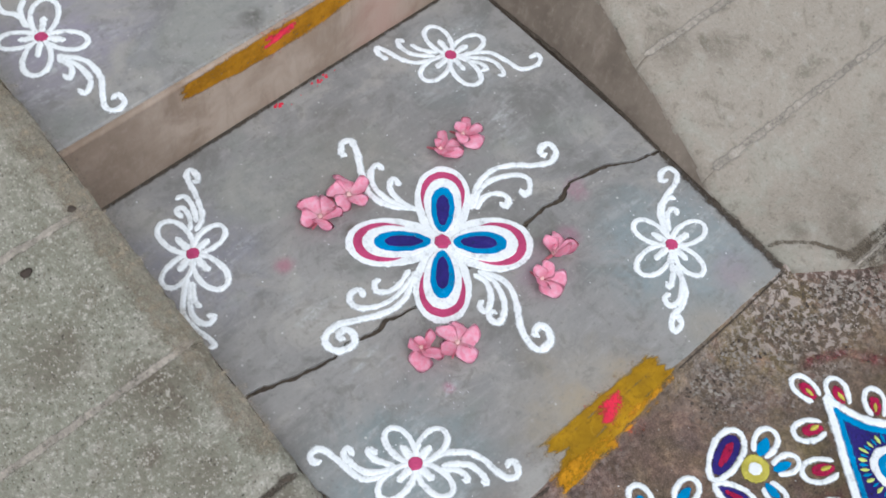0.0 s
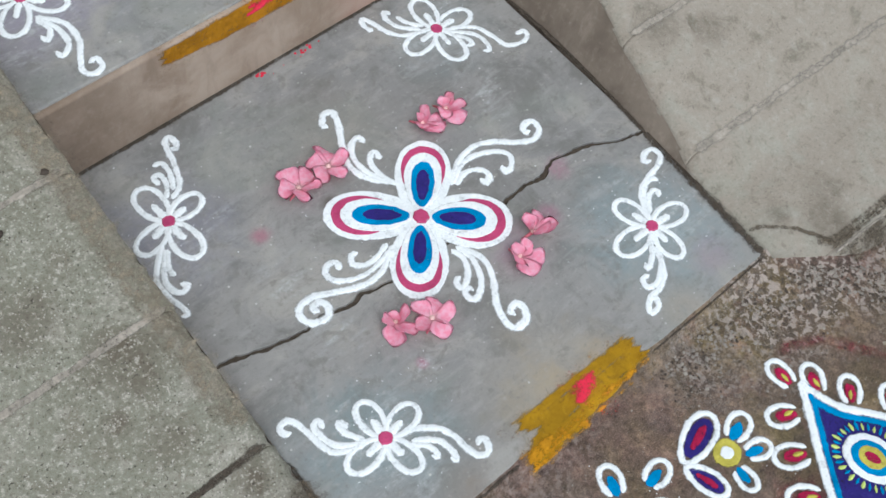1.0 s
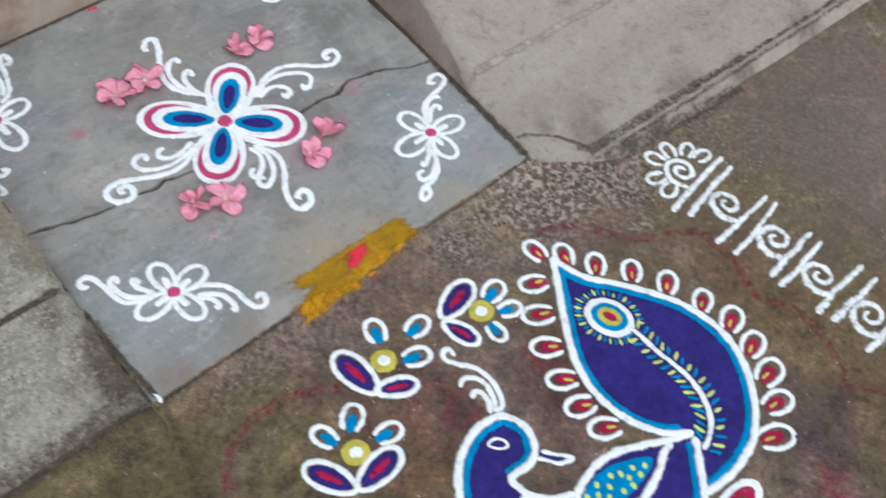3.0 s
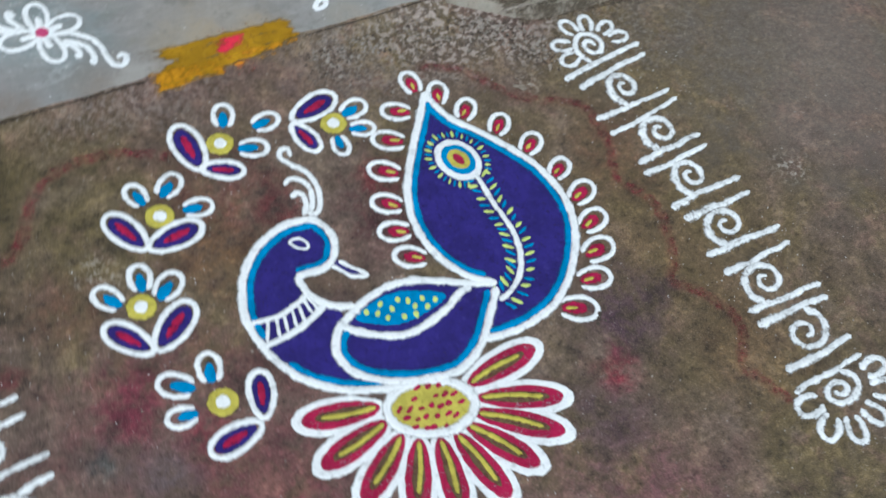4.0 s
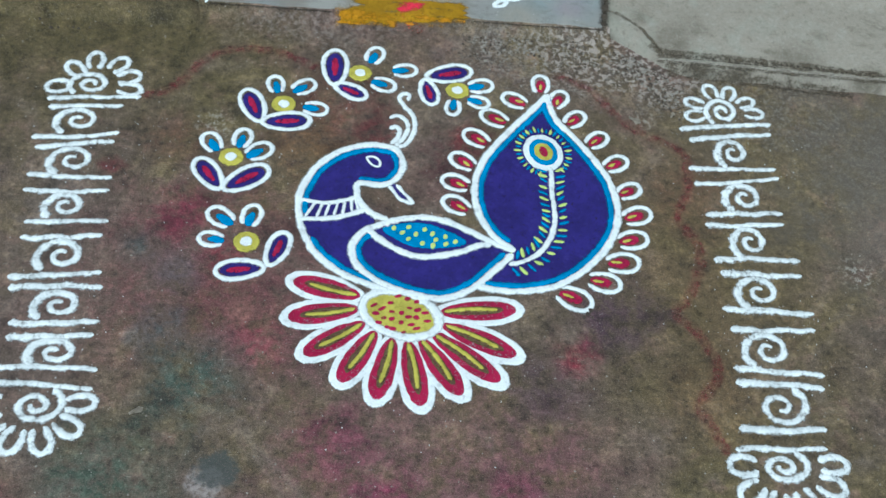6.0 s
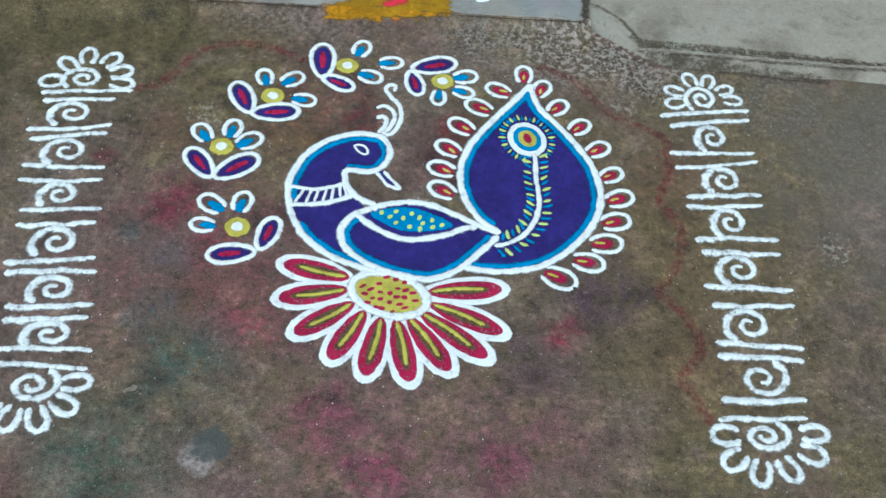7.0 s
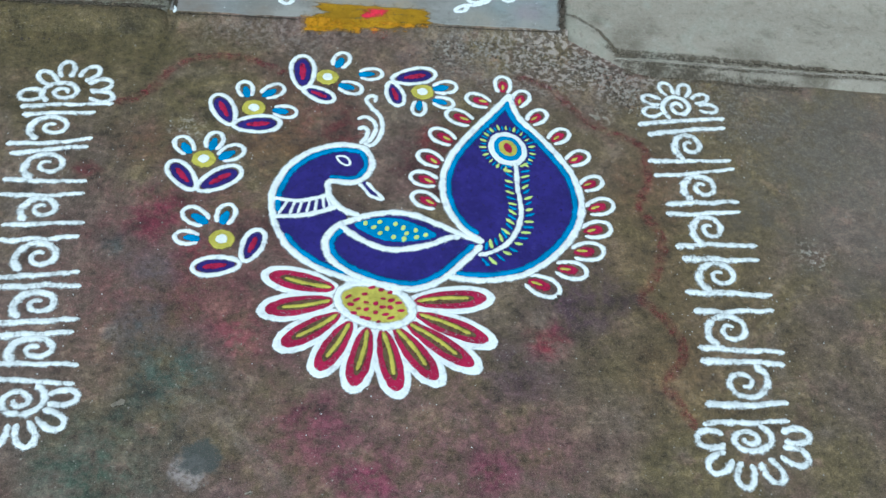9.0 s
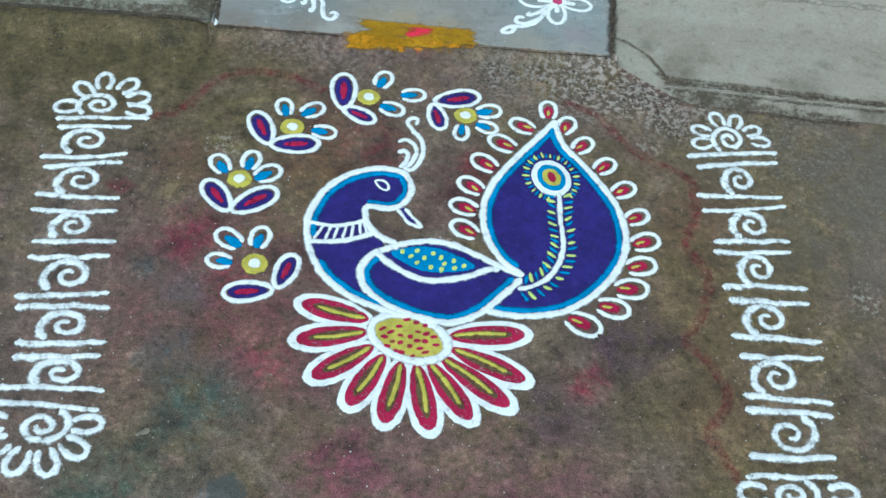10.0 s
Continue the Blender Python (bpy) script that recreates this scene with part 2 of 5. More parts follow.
    col = g.mix(g.math("MULTIPLY", g.step(g.voronoi(46), 0.12, 0.04), g.step(blot, 0.46, 0.58, 0, 0.9)), col, (0.52, 0.51, 0.48))
    col = g.mix(g.step(fine, 0.56, 0.72, 0, 0.5), col, (0.345, 0.33, 0.31))
    col = g.mix(g.step(fine, 0.44, 0.30, 0, 0.4), col, (0.135, 0.128, 0.12))
    col = g.mix(g.step(grit, 0.54, 0.75, 0, 0.35), col, (0.13, 0.122, 0.112))
    g.bump(g.math("ADD", g.math("MULTIPLY", blot, 0.5), g.math("ADD", g.math("MULTIPLY", fine, 0.35), g.math("MULTIPLY", grit, 0.15))), 0.45, 0.003)
    return g.colour(col)


def riser_material(name, low, high):
    g = Graph(name, 0.85)
    mid, fine, grit = g.noise(9, 6, 0.6, 0.5), g.noise(80, 4, 0.6), g.noise(500, 2)
    col = g.mix(g.step(mid, 0.36, 0.64), low, high)
    run = g.n.new("ShaderNodeMapping")
    run.inputs["Scale"].default_value = (1, 1, 0.22)
    g.l.new(g.pos, run.inputs["Vector"])
    streak = g.noise(38, 5, 0.65, 0.4, run.outputs[0])
    col = g.mix(g.step(streak, 0.50, 0.34, 0, 0.22), col, tuple(v * 0.6 for v in low))
    col = g.mix(g.step(streak, 0.54, 0.70, 0, 0.22), col, (0.40, 0.335, 0.28))
    col = g.mix(g.math("MULTIPLY", g.spot(0.10, 0.78, 0.16, 0.9, mid), 0.6), col, (0.165, 0.120, 0.088))
    col = g.mix(g.step(fine, 0.5, 0.75, 0, 0.25), col, (0.36, 0.31, 0.26))
    col = g.mix(g.math("MULTIPLY", g.spot(0.62, 0.78, 0.10, 0.9, mid), 0.4), col, (0.40, 0.20, 0.17))
    col = g.mix(g.step(grit, 0.55, 0.8, 0, 0.3), col, (0.14, 0.11, 0.09))
    g.bump(g.math("ADD", mid, g.math("MULTIPLY", fine, 0.5)), 0.35, 0.003)
    return g.colour(col)


def ramp_material():
    g = Graph("rough_ramp_concrete", 0.9)
    big, mid, blot, fine, grit = g.noise(3.5, 5, 0.6), g.noise(11, 7, 0.68, 0.6), g.noise(38, 6, 0.7, 0.3), g.noise(130, 5, 0.75), g.noise(420, 3, 0.75)
    col = g.mix(g.step(big, 0.35, 0.65), (0.252, 0.234, 0.186), (0.292, 0.274, 0.232))
    col = g.mix(g.math("MULTIPLY", g.spot(-0.55, 0.40, 0.66, 0.35, mid), 0.8), col, (0.198, 0.196, 0.150))
    col = g.mix(g.math("MULTIPLY", g.spot(1.45, 0.40, 0.95, 0.35, mid), 0.85), col, (0.318, 0.272, 0.226))
    col = g.mix(g.step(mid, 0.50, 0.66, 0, 0.5), col, (0.335, 0.312, 0.262))
    col = g.mix(g.step(mid, 0.47, 0.32, 0, 0.7), col, (0.165, 0.146, 0.112))
    col = g.mix(g.step(blot, 0.46, 0.33, 0, 0.55), col, (0.165, 0.142, 0.110))
    col = g.mix(g.step(blot, 0.54, 0.67, 0, 0.4), col, (0.400, 0.372, 0.325))
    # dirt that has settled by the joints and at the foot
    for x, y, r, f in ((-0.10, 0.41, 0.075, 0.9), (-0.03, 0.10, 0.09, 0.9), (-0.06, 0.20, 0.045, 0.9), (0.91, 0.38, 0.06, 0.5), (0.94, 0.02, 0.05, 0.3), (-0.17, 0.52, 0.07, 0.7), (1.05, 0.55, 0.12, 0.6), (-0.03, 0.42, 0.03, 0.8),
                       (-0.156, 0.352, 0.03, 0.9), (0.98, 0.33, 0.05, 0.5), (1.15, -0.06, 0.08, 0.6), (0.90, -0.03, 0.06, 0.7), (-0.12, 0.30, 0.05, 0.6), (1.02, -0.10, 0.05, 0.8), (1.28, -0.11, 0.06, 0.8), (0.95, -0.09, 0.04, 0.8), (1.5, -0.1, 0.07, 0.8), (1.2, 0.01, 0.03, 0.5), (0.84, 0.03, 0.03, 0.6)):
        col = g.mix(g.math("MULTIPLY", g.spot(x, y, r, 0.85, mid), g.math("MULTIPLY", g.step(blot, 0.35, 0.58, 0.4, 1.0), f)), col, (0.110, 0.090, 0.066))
    # bare aggregate shows on the coarser western ramp; the other one keeps its trowelled skin
    coarse = g.step(g.spot(1.75, 0.40, 1.25, 0.15), 0.0, 1.0, 1.0, 0.30)
    col = g.mix(g.math("MULTIPLY", coarse, g.step(fine, 0.52, 0.66, 0, 0.8)), col, (0.440, 0.41, 0.355))
    col = g.mix(g.math("MULTIPLY", coarse, g.step(fine, 0.47, 0.33, 0, 0.8)), col, (0.130, 0.112, 0.086))
    col = g.mix(g.math("MULTIPLY", coarse, g.step(g.voronoi(140), 0.22, 0.08, 0, 0.75)), col, (0.48, 0.455, 0.405))
    col = g.mix(g.math("MULTIPLY", coarse, g.step(g.noise(210, 3, 0.6), 0.60, 0.69, 0, 0.9)), col, (0.055, 0.048, 0.038))
    col = g.mix(g.math("MULTIPLY", coarse, g.step(grit, 0.53, 0.70, 0, 0.5)), col, (0.135, 0.118, 0.092))
    h = g.math("ADD", g.math("MULTIPLY", blot, 0.7), g.math("ADD", g.math("MULTIPLY", fine, 0.7), g.math("MULTIPLY", grit, 0.3)))
    g.bump(h, 0.7, 0.004)
    return g.colour(col)


def powder(name, c, dark=0.75, keep=0.42, thin=0.0, soft=0.26, ragged=1.0):
    """Dry drawing powder: grainy, thin at its edges so that the floor shows through in specks; thin makes it patchy all over."""
    g = Graph(name, 0.95)
    at = g.n.new("ShaderNodeAttribute")
    at.attribute_name = "body"
    grain, clump, blot, wide = g.noise(820, 2, 0.7), g.noise(260, 3, 0.7), g.noise(70, 5, 0.65), g.noise(22, 4, 0.6)
    col = g.mix(g.step(wide, 0.32, 0.66), tuple(v * dark for v in c), c)
    col = g.mix(g.step(blot, 0.47, 0.32, 0, 0.7), col, tuple(v * 0.66 for v in c))
    col = g.mix(g.step(blot, 0.56, 0.70, 0, 0.5), col, tuple(min(0.92, v * 1.18 + 0.015) for v in c))
    col = g.mix(g.step(clump, 0.46, 0.32, 0, 0.55), col, tuple(v * 0.62 for v in c))
    col = g.mix(g.step(grain, 0.54, 0.75, 0, 0.3), col, tuple(v * 0.6 for v in c))
    g.bump(g.math("ADD", g.math("MULTIPLY", grain, 0.5), g.math("ADD", clump, blot)), 0.6, 0.0016)
    cover = g.math("ADD", at.outputs["Fac"], g.math("MULTIPLY", g.math("SUBTRACT", grain, 0.5), 1.2 * ragged))
    cover = g.math("ADD", cover, g.math("MULTIPLY", g.math("SUBTRACT", clump, 0.5), 1.5 * ragged))
    cover = g.math("ADD", cover, g.math("MULTIPLY", g.math("SUBTRACT", blot, 0.5), 0.8 + 3.0 * thin))
    g.put(g.bsdf.inputs["Alpha"], g.step(cover, max(0.05, keep - soft * 1.3), keep + soft))
    return g.colour(col)


def plain(name, c, rough=0.8, vary=0.25, scale=60, bump=0.2):
    g = Graph(name, rough)
    v, f = g.noise(scale, 4), g.noise(scale * 6, 2)
    col = g.mix(g.step(v, 0.3, 0.7), tuple(x * (1 - vary) for x in c), c)
    col = g.mix(g.step(f, 0.5, 0.8, 0, 0.3), col, tuple(min(1, x * 1.25) for x in c))
    g.bump(v, bump, 0.002)
    return g.colour(col)


GROUND, SLAB, RAMP = ground_material(), slab_material(), ramp_material()
RISER = riser_material("tan_plastered_cement", (0.275, 0.205, 0.155), (0.375, 0.295, 0.235))
CHEEK = riser_material("brown_grey_cheek_plaster", (0.155, 0.124, 0.098), (0.222, 0.182, 0.146))
WHITE = powder("white_rice_powder", (0.82, 0.845, 0.86), 0.90, 0.46, 0.16, 0.40, 0.55)
THINWHITE = powder("thin_white_powder", (0.82, 0.845, 0.86), 0.80, 0.60, 0.45, 0.45, 0.75)
PINK = powder("pink_powder", (0.49, 0.062, 0.165), 0.8, 0.40)
CRIMSON = powder("crimson_powder", (0.39, 0.010, 0.066), 0.68, 0.62, 0.25, 0.42, 1.1)
SKYBLUE = powder("sky_blue_powder", (0.0, 0.235, 0.52), 0.75, 0.54, 0.15, 0.36, 0.8)
VIOLET = powder("violet_powder", (0.028, 0.019, 0.172), 0.70, 0.46, 0.08, 0.44, 0.9)
YELLOW = powder("lime_yellow_powder", (0.55, 0.48, 0.085), 0.72, 0.52, 0.12, 0.36, 0.9)
LIME = powder("pale_lime_powder", (0.58, 0.70, 0.200), 0.85, 0.40, 0.05, 0.34, 0.7)
TURMERIC = powder("turmeric_paste", (0.42, 0.225, 0.006), 0.66, 0.50, 0.10, 0.55, 0.35)
MUSTARD = powder("dry_mustard_paste", (0.44, 0.190, 0.004), 0.60, 0.42, 0.15, 0.55)
ORANGE = powder("orange_turmeric_powder", (0.50, 0.225, 0.006), 0.7, 0.74, 0.4, 0.45)
VERMILION = powder("vermilion_powder", (0.72, 0.03, 0.07), 0.7, 0.46, 0.1)
FADED = powder("faded_red_powder", (0.27, 0.028, 0.050), 0.7, 1.57, 0.70, 0.85, 0.45)
MORTAR = powder("pale_joint_mortar", (0.37, 0.325, 0.275), 0.7, 0.72, 0.35, 0.6, 0.5)
DIRT = powder("trodden_brown_dirt", (0.112, 0.088, 0.062), 0.7, 1.12, 0.55, 0.55)
# dirt in the seams, and the shadow line painted along the step front
SEAM = powder("seam_soil_and_shade", (0.075, 0.059, 0.045), 0.7, 0.78, 0.40, 0.55)
WORN = powder("worn_tan_skin", (0.265, 0.218, 0.158), 0.75, 1.25, 0.6, 0.75)
SOIL = plain("packed_brown_soil", (0.085, 0.066, 0.050), 0.95, 0.4, 120)
WALL = plain("pale_wall_plaster", (0.55, 0.5, 0.43), 0.9)


# ---- building helpers ----
def mesh_object(name, bm, material, parent=None, label="", smooth=False):
    data = bpy.data.meshes.new(name)
    bm.to_mesh(data)
    bm.free()
    data.materials.append(material)
    if smooth:
        data.polygons.foreach_set("use_smooth", [True] * len(data.polygons))
    ob = new(name, data)
    ob.parent = parent
    if label:
        ob["label"] = label
    return ob


def part(name, bm, material, parent, label="", smooth=False):
    return mesh_object(name, bm, material, parent, label, smooth)


def empty(name, label, category, group="", at=(0, 0, 0)):
    ob = new(name)
    ob.location = at
    ob.empty_display_size = 0.05
    return tagged(ob, label, category, group)


def prism(outline, z0, z1, bevel=0.004, top=None):
    """A slab over a flat outline; top(x, y) gives a sloping upper face."""
    bm = bmesh.new()
    low = [bm.verts.new((x, y, z0)) for x, y in outline]
    high = [bm.verts.new((x, y, top(x, y) if top else z1)) for x, y in outline]
    bm.faces.new(low[::-1])
    face = bm.faces.new(high)
    k = len(outline)
    for i in range(k):
        bm.faces.new((low[i], low[(i + 1) % k], high[(i + 1) % k], high[i]))
    bm.normal_update()
    if bevel:
        bmesh.ops.bevel(bm, geom=list(face.edges), offset=bevel, segments=3, affect="EDGES", profile=0.5)
    bm.normal_update()
    bmesh.ops.triangulate(bm, faces=[f for f in bm.faces if len(f.verts) > 4])
    return bm


def wobble(points, size, seed, amp):
    """Splits a polyline into short bits with an uneven, chipped course."""
    out = []
    for (x0, y0), (x1, y1) in zip(points, points[1:]):
        n = max(1, int(math.hypot(x1 - x0, y1 - y0) / size))
        for i in range(n):
            u = i / n
            x, y = x0 + (x1 - x0) * u, y0 + (y1 - y0) * u
            d = noise.noise_vector((x * 40 + seed, y * 40, seed)) + noise.noise_vector((x * 150 + seed, y * 150, seed)) * 0.5
            out.append((x + d.x * amp, y + d.y * amp))
    return out + [points[-1]]


# ---- the ground, the steps and the two ramps ----
TREAD, UPPER, BACK = 0.02, 0.183, 0.778


def sheet(x0, x1, y0, y1, z):
    bm = bmesh.new()
    bm.faces.new([bm.verts.new(p) for p in ((x0, y0, z), (x1, y0, z), (x1, y1, z), (x0, y1, z))])
    return bm


tagged(mesh_object("ground", sheet(-400, 400, -400, 400, 0.0), GROUND), "brown stained street concrete with rubbed-in coloured powder", "ground", kind="structure")

# ---- powder drawing ----
def curve(points, closed=False, gap=0.004):
    """A smooth line through a few points."""
    p = [Vector((x, y)) for x, y in points]
    n = len(p)
    out = []
    for i in range(n if closed else n - 1):
        if closed:
            a, b, c, d = p[i - 1], p[i], p[(i + 1) % n], p[(i + 2) % n]
        else:
            b, c = p[i], p[i + 1]
            a = p[i - 1] if i else b * 2 - c
            d = p[i + 2] if i + 2 < n else c * 2 - b
        k = max(2, int((c - b).length / gap))
        for j in range(k):
            u = j / k
            out.append(0.5 * ((2 * b) + (c - a) * u + (2 * a - 5 * b + 4 * c - d) * u * u + (3 * b - a - 3 * c + d) * u ** 3))
    if not closed:
        out.append(p[-1])
    return out


def sides(line, closed):
    n = len(line)
    out = []
    for i in range(n):
        a = line[i - 1] if (closed or i) else line[i]
        b = line[(i + 1) % n] if (closed or i + 1 < n) else line[i]
        d = b - a
        d = d / d.length if d.length > 1e-9 else Vector((1, 0))
        out.append(Vector((-d.y, d.x)))
    return out


HIGH = 0.0018


def ribbon(bm, line, width, z, closed=False, taper=(1.0, 1.0), high=HIGH):
    """A low ridge of powder along a line, thick in the middle and thin at its edges."""
    body = bm.verts.layers.float.get("body") or bm.verts.layers.float.new("body")
    norm = sides(line, closed)
    n = len(line)
    rows = []
    total = sum((line[i + 1] - line[i]).length for i in range(n - 1))
    run = 0.0
    for i, (p, s) in enumerate(zip(line, norm)):
        if i:
            run += (p - line[i - 1]).length
        u = run / max(total, 1e-6)
        w = width * (taper[0] + (taper[1] - taper[0]) * u)
        w *= 0.90 * (1 + 0.20 * noise.noise((p.x * 70, p.y * 70, width * 900)) + 0.07 * noise.noise((p.x * 240, p.y * 240, 4.0)))
        if not closed:
            e = min(run, total - run) / (w * 0.5)
            w *= math.sqrt(max(0.06, 1 - (1 - min(1, e)) ** 2))
        row = []
        for k, h, c in ((-0.86, 0.0, 0.0), (-0.52, 0.3, 0.52), (-0.32, 0.8, 1.0), (0.0, 1.0, 1.0), (0.32, 0.8, 1.0), (0.52, 0.3, 0.52), (0.86, 0.0, 0.0)):
            q = p + s * (w * k)
            v = bm.verts.new((q.x, q.y, z + 0.0006 + high * h))
            v[body] = c
            row.append(v)
        rows.append(row)
    for i in range(n if closed else n - 1):
        a, b = rows[i], rows[(i + 1) % n]
        for j in range(6):
            bm.faces.new((a[j + 1], a[j], b[j], b[j + 1]))
    return bm


LAYER = [0]


def patch(bm, line, z, rim=0.003, high=0.0012):
    """A flat bed of powder inside a closed line, fading over its rim."""
    body = bm.verts.layers.float.get("body") or bm.verts.layers.float.new("body")
    area = sum(a.x * b.y - b.x * a.y for a, b in zip(line, line[1:] + line[:1]))
    if area < 0:
        line = line[::-1]
    LAYER[0] += 1
    high += 0.00003 * (LAYER[0] % 13)
    norm = sides(line, True)
    outer, inner = [], []
    for p, s in zip(line, norm):
        d = 0.0016 * noise.noise((p.x * 160, p.y * 160, 2.0)) + 0.0012 * noise.noise((p.x * 420, p.y * 420, 7.0))
        for ring, off, zz, c in ((outer, d - rim * 1.15, z + 0.0005, 0.0), (inner, d * 0.8, z + high, 1.0)):
            q = p + s * off
            v = bm.verts.new((q.x, q.y, zz))
            v[body] = c
            ring.append(v)
    n = len(line)
    for i in range(n):
        bm.faces.new((outer[i], outer[(i + 1) % n], inner[(i + 1) % n], inner[i]))
    face = bm.faces.new(inner)
    bm.normal_update()
    bmesh.ops.triangulate(bm, faces=[face])
    return bm


def stroke(name, points, width, material, parent, z, closed=False, taper=(1.0, 1.0), label="", high=HIGH):
    return part(name, ribbon(bmesh.new(), curve(points, closed), width, z, closed, taper, high), material, parent, label, True)


def fill(name, line, material, parent, z, label="", rim=0.003, high=0.0012):
    return part(name, patch(bmesh.new(), line, z, rim, high), material, parent, label)


def drop(base, tip, half, u0=0.0, u1=1.0, k=1.0, blunt=0.62, n=30):
    """A teardrop outline from a narrow base to a round tip; u0, u1 and k cut smaller ones out of it."""
    b, t = Vector(base), Vector(tip)
    axis = t - b
    side = Vector((-axis.y, axis.x)).normalized()
    out = []
    for i in range(n):
        a = 2 * math.pi * i / n
        u = 0.5 - 0.5 * math.cos(a)
        w = math.sin(a) * (0.74 + 0.30 * u * (blunt + 0.38)) * half * k
        out.append(b + axis * (u0 + (u1 - u0) * u) + side * w)
    return out


def oval(centre, rx, ry, turn=0.0, n=26):
    c, s = math.cos(turn), math.sin(turn)
    return [Vector((centre[0] + rx * math.cos(a) * c - ry * math.sin(a) * s, centre[1] + rx * math.cos(a) * s + ry * math.sin(a) * c)) for a in (2 * math.pi * i / n for i in range(n))]


def horseshoe(base, tip, half, k=1.0):
    """The open loop round a drop, from one foot over its tip to the other."""
    ring = drop(base, tip, half, 0.0, 1.0, k)
    n = len(ring)
    return [tuple(ring[i]) for i in range(n // 8, n - n // 8 + 1, 2)]


def loop(name, line, width, material, parent, z, closed=True, label=""):
    return part(name, ribbon(bmesh.new(), line, width, z, closed), material, parent, label, True)



def right_side(y):
    return 0.768 + 0.102 * min(y, 0.53)


def left_side(y):
    return -0.012 + 0.014 * y


CRACK = [(0.0035, 0.377), (0.061, 0.36), (0.1, 0.35), (0.141, 0.342), (0.169, 0.348), (0.21, 0.334), (0.244, 0.336), (0.289, 0.329), (0.348, 0.324), (0.423, 0.327), (0.474, 0.316), (0.525, 0.323), (0.561, 0.327), (0.609, 0.322), (0.642, 0.335), (0.712, 0.317), (0.749, 0.294), (0.7985, 0.282)]
crack_line = wobble(CRACK, 0.0055, 3.0, 0.0056)
steps = empty("lower_step", "worn grey cement step cracked across its width", "step")
steps["kind"] = "structure"
front = [(left_side(0) - 0.003, 0.0)] + wobble([(left_side(0) - 0.001, 0.001), (right_side(0) - 0.006, 0.0)], 0.012, 7.0, 0.0018) + [(right_side(0) - 0.004, 0.001)]
gap = [0.0020 + 0.0040 * abs(noise.noise((x * 23, y * 23, 5.0))) + 0.0022 * abs(noise.noise((x * 120, y * 120, 9.0))) for x, y in crack_line]
near = [(x, y - g) for (x, y), g in zip(crack_line, gap)]
far = [(x, y + g) for (x, y), g in zip(crack_line, gap)]
part("front_slab", prism(front + near[::-1], -0.05, TREAD, 0.0012), SLAB, steps, "grey cement slab with a chipped front edge")
part("back_slab", prism(far + [(right_side(BACK), BACK + 0.004), (left_side(BACK) - 0.003, BACK + 0.004)], -0.05, TREAD, 0.0012), SLAB, steps, "grey cement slab behind the crack")

crack_dirt = ribbon(bmesh.new(), [Vector(p) for p in crack_line], 0.020, TREAD - 0.0075, high=0.002)
part("crack_dirt", crack_dirt, SOIL, steps, "brown dirt packed in the crack", True)

upper = empty("upper_step", "grey cement upper step with a tan plastered riser", "step")
upper["kind"] = "structure"
part("riser", prism([(left_side(BACK) + 0.002, BACK), (right_side(BACK) - 0.002, BACK), (right_side(BACK) - 0.002, BACK + 0.05), (left_side(BACK) + 0.002, BACK + 0.05)], -0.05, UPPER - 0.004, 0.006), RISER, upper, "tan plastered riser")
part("tread", prism([(left_side(BACK) + 0.002, BACK + 0.009), (right_side(BACK) - 0.002, BACK + 0.009), (right_side(1.6) - 0.002, 1.6), (left_side(1.6) + 0.002, 1.6)], 0.10, UPPER, 0.004), SLAB, upper, "smooth grey cement tread")


def fillet():
    """Worn mortar sloping from the lower step down to the street."""
    bm = bmesh.new()
    rows = []
    for i in range(200):
        x = -0.02 + 0.80 * i / 199
        wide = 0.030 + 0.010 * noise.noise((x * 11, 0.0, 2.0))
        row = []
        for j in range(7):
            u = j / 6
            z = (0.0190 + 0.0012 * noise.noise((x * 25, 1.0, 2.0))) * (1 - u) ** 1.3 - 0.0006 * (j == 6)
            z += 0.0016 * noise.noise((x * 60, u * 4, 6.0)) * (0 < j < 6)
            row.append(bm.verts.new((x, 0.003 - 0.003 * (j > 0) - wide * u, z)))
        rows.append(row)
    for a, b in zip(rows, rows[1:]):
        for j in range(6):
            bm.faces.new((a[j], a[j + 1], b[j + 1], b[j]))
    bmesh.ops.recalc_face_normals(bm, faces=bm.faces[:])
    return bm


part("mortar_fillet", fillet(), GROUND, steps, "worn mortar at the foot of the step", True)


def ramp_top(y):
    return 0.026 + 0.31 * max(0.0, y - 0.11) + 0.02 * min(0.11, max(0.0, y)) + 0.15 * min(0.0, y)


def uneven(x, y, seed):
    """The hand-trowelled rise and fall of a ramp's top."""
    return 0.0022 * noise.noise((x * 9, y * 9, seed)) + 0.0010 * noise.noise((x * 45, y * 45, seed))


